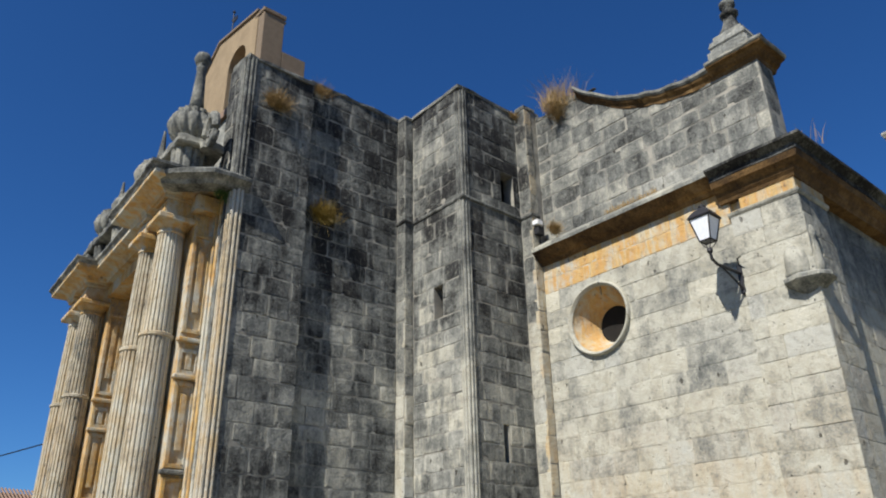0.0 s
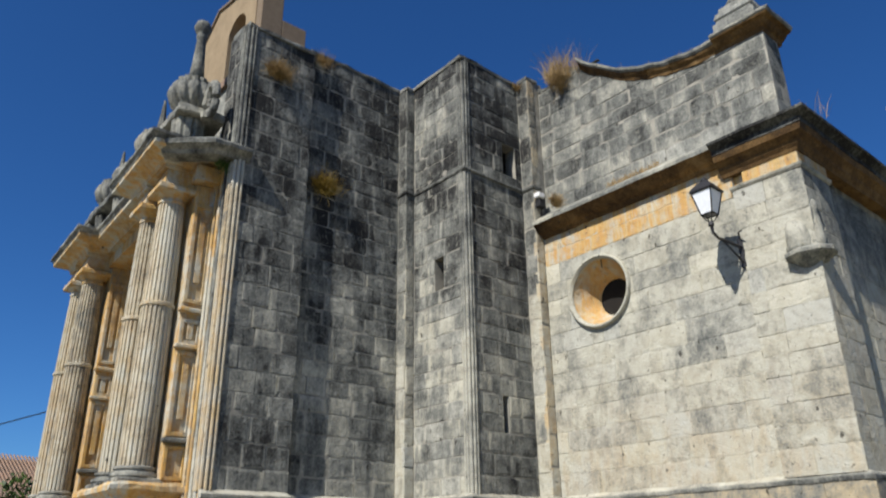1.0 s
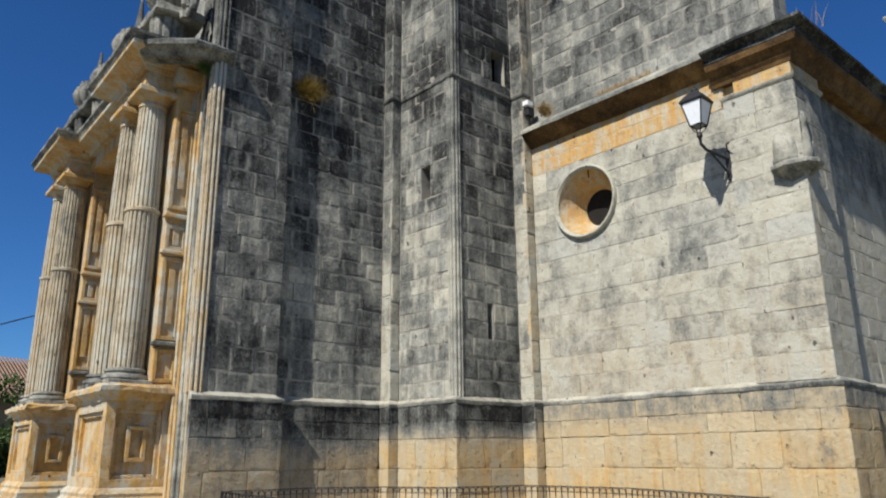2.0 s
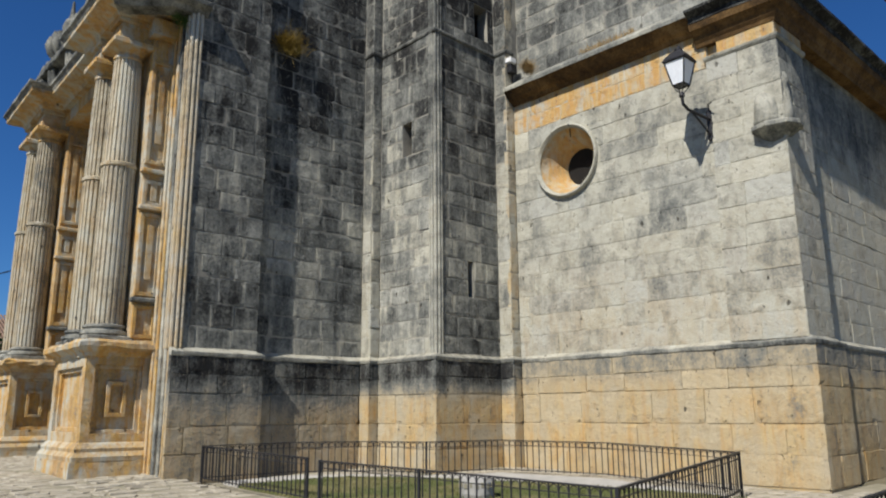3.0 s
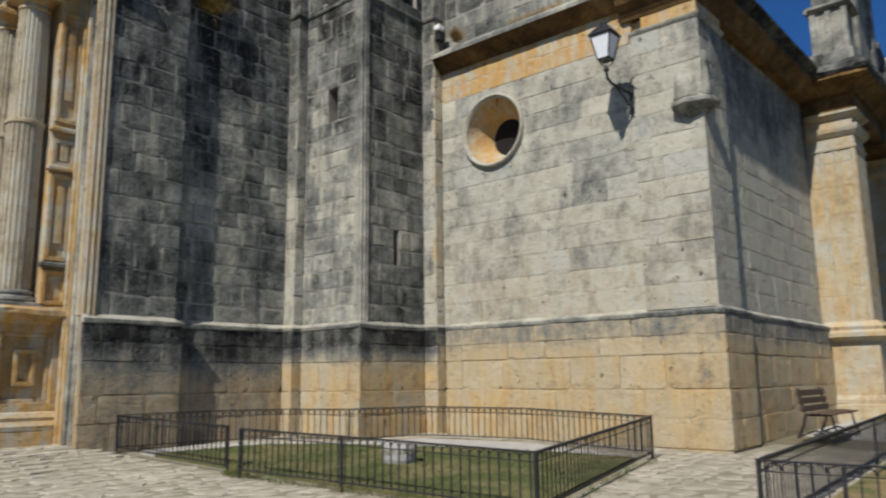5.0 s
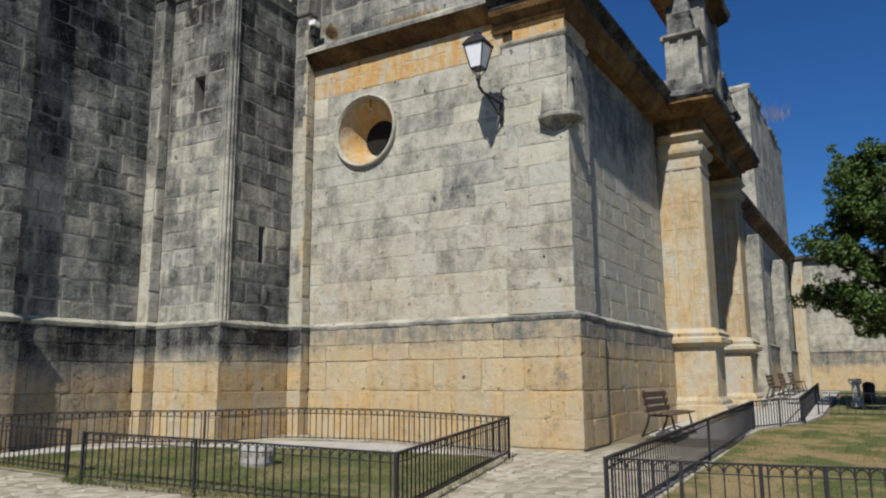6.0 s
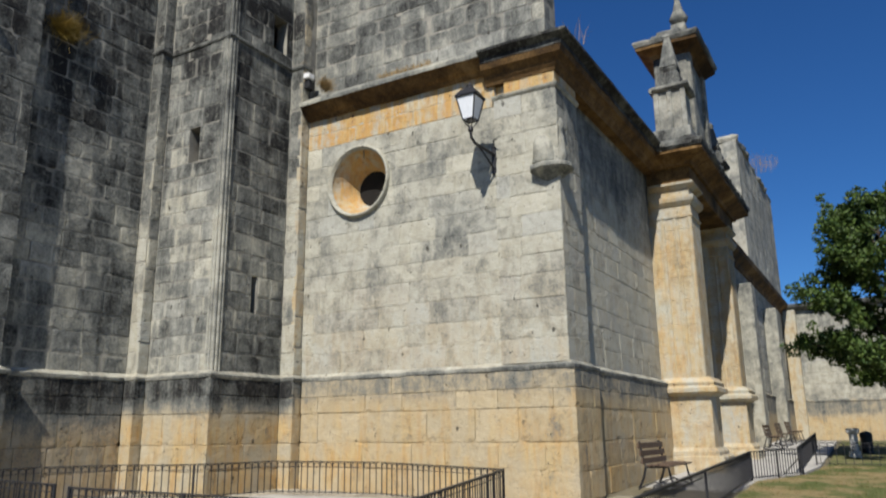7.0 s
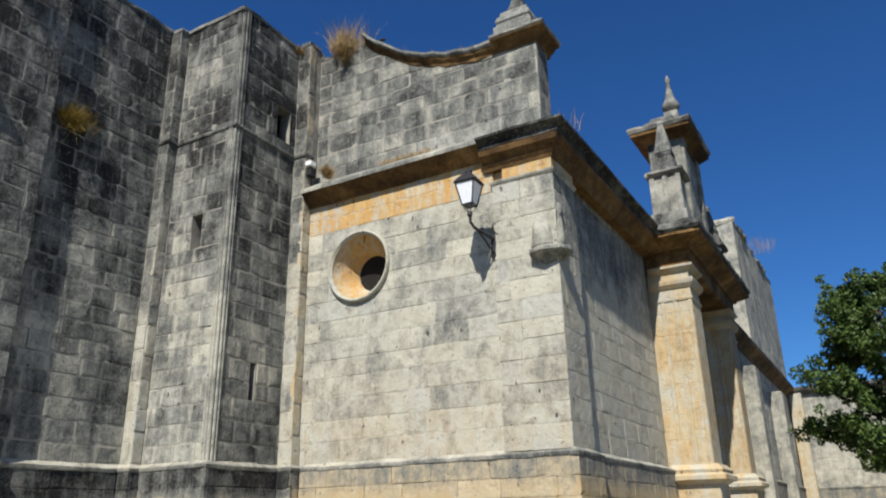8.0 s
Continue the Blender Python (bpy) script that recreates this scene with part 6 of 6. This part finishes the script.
tree("leafy green broadleaf tree in the far garden", 26.6, -0.75, 9.0, 2.35, 4, leaves=80000, size=0.075, low=0.19)
tree("dark green broadleaf tree beyond the garden", 33.0, -3.6, 7.5, 3.0, 8, leaves=16000, size=0.11)


def bush(name, label, category, blobs, mat, count, size, seed, stems=0):
    t = thing(name, label, category)
    leaf_cloud("foliage", blobs, mat, count, size, seed, t)
    return t


def straw_tuft(label, x, y, z, height, spread, n, seed, mat=None, lean=0.9):
    return tufts("dry_tuft", [(x, y, z)], mat or M_STRAW, label, "plant", n, height, spread, "", 0.005, lean, seed)


def wall_plant(label, x, y, z, rad, n, seed, mat):
    """A tuft that springs from a wall joint: thin stalks in all outward directions, bending down."""
    r = random.Random(seed)
    v, f = [], []
    for _ in range(n):
        d = Vector((r.gauss(-0.25, 0.5), r.gauss(-0.55, 0.4), r.gauss(0.55, 0.45))).normalized()
        l = rad * r.uniform(0.35, 1.15) * (1.25 if r.random() < 0.12 else 0.9)
        s = Vector((r.gauss(0, 1), r.gauss(0, 1), r.gauss(0, 1))).normalized() * 0.0055
        p = Vector((x + r.gauss(0, rad * 0.32), y, z + r.gauss(0, rad * 0.18)))
        k = len(v)
        for i in range(4):
            q = p + d * l * i / 3 - Vector((0, 0, 0.35 * l * (i / 3) ** 2 * r.random()))
            v += [q - s * (1 - i / 4), q + s * (1 - i / 4)]
        f += [(k + 2 * i, k + 2 * i + 1, k + 2 * i + 3, k + 2 * i + 2) for i in range(3)]
    return tagged(new("wall_plant", mesh_of("wall_plant", v, f, mat)), label, "plant")


wall_plant("yellowish dry shrub growing from the recessed wall", 8.15, YR - 0.02, 9.22, 0.5, 800, 3, M_YELLOWBUSH)
wall_plant("orange-brown dry grass tuft on the pier", 6.62, YP - 0.02, 11.6, 0.42, 900, 5, M_STRAW)
wall_plant("dry grass on the wall head beside the pier", 7.9, YR - 0.05, 12.6, 0.35, 300, 6, M_STRAW)
straw_tuft("tall dry straw on the wall head beside the gable", 12.85, 10.2, 12.55, 0.75, 0.35, 420, 7)
straw_tuft("thin tall straw beside the gable coping", 12.95, 9.9, 12.5, 0.9, 0.45, 160, 21, lean=0.8)
wall_plant("hanging dry straw tuft on the gable's shoulder", 12.93, 10.2, 12.35, 0.6, 600, 8, M_STRAW)
wall_plant("dry grass between buttress and gable", 12.5, 11.3, 12.7, 0.25, 220, 9, M_STRAW)
wall_plant("dry orange grass tuft on the ledge", 12.55, 10.35, 9.0, 0.28, 700, 10, M_STRAW)
tufts("ledge_weeds", [(12.72 + 0.06 * (k % 3), 8.9 - 0.06 * k, 8.93) for k in range(22)], M_STRAW, "dry weeds on the sloping ledge", "plant", 26, 0.13, 0.09, "stuff", 0.005, 0.9, 11)
tufts("coping_weeds", [(12.95, y, coping_z(y) + 0.03) for y in (8.4, 7.6, 7.2, 6.9, 6.6)], M_STRAW, "thin dry weeds on the coping", "plant", 6, 0.2, 0.05, "stuff", 0.004, 0.5, 12)
wall_plant("green weed growing under the portal capital", 5.72, 13.6, 8.95, 0.35, 260, 13, M_IVY)
straw_tuft("dry weeds on the front cornice", *(FM @ Vector((3.4, 0.7, 9.6))), 0.5, 0.5, 160, 14)
straw_tuft("dry weeds on the far front cornice", *(FM @ Vector((9.0, 0.7, 9.6))), 0.4, 0.5, 120, 15)
straw_tuft("thin dry weeds on the corner cornice", 13.0, 4.5, 8.66, 0.5, 0.3, 24, 16)
straw_tuft("dry weeds on the transept head", 50.0, 5.5, 17.5, 1.0, 1.5, 200, 17)

# ---- distance ----
hb = thing("house", "far farmhouse with a brown tiled roof", "house", at=(11.0, 66.0, 0.0), turn=0.3)
bm = bmesh.new()
add_box(bm, (-9, 0, 0), (9, 8, 6.5), 0.02)
part("wall", bm, M_RENDER, hb)
bm = bmesh.new()
sl = math.atan2(3.2, 5.0)
add_box(bm, (-9.6, -0.7, -0.1), (9.6, 5.4, 0.1), 0, Matrix.Translation((0, -0.2, 6.3)) @ Matrix.Rotation(sl, 4, "X"))
add_box(bm, (-9.6, -5.4, -0.1), (9.6, 0.7, 0.1), 0, Matrix.Translation((0, 8.2, 6.3)) @ Matrix.Rotation(-sl, 4, "X"))
for i in range(60):
    add_tube(bm, [(-9.5 + i * 0.32, -0.7, 5.85), (-9.5 + i * 0.32, 4.0, 9.65)], 0.09, 5)
part("roof", bm, M_TILE, hb)
r = random.Random(12)
for i, (x, y, q) in enumerate(((5.5, 40, 2.2), (8.0, 42, 2.6), (10.5, 45, 2.4), (13.0, 47, 2.6), (3.0, 44, 2.4))):
    bl = [(x + r.gauss(0, 0.9), y + r.gauss(0, 0.7), abs(r.gauss(1.4, 0.9)), r.uniform(0.5, 1.0)) for _ in range(14)]
    bush("bush", "dark green garden bush far behind the front", "bush", bl, M_LEAF, 2600, 0.16, 30 + i)
cab = bmesh.new()
add_tube(cab, [(-3.0 + 12 * k / 16, 26.0, 2.2 + 4.75 * k / 16 - 0.18 * (1 - (2 * k / 16 - 1) ** 2)) for k in range(17)], 0.02, 5)
pole = bmesh.new()
add_tube(pole, [(-3.0, 26.0, -0.3), (-3.0, 26.0, 2.6)], 0.09, 10)
solo("cable_pole", pole, M_WOOD, "weathered wooden pole carrying the cable", "pole")
solo("overhead_cable", cab, M_IRON, "thin overhead cable against the sky", "cable")
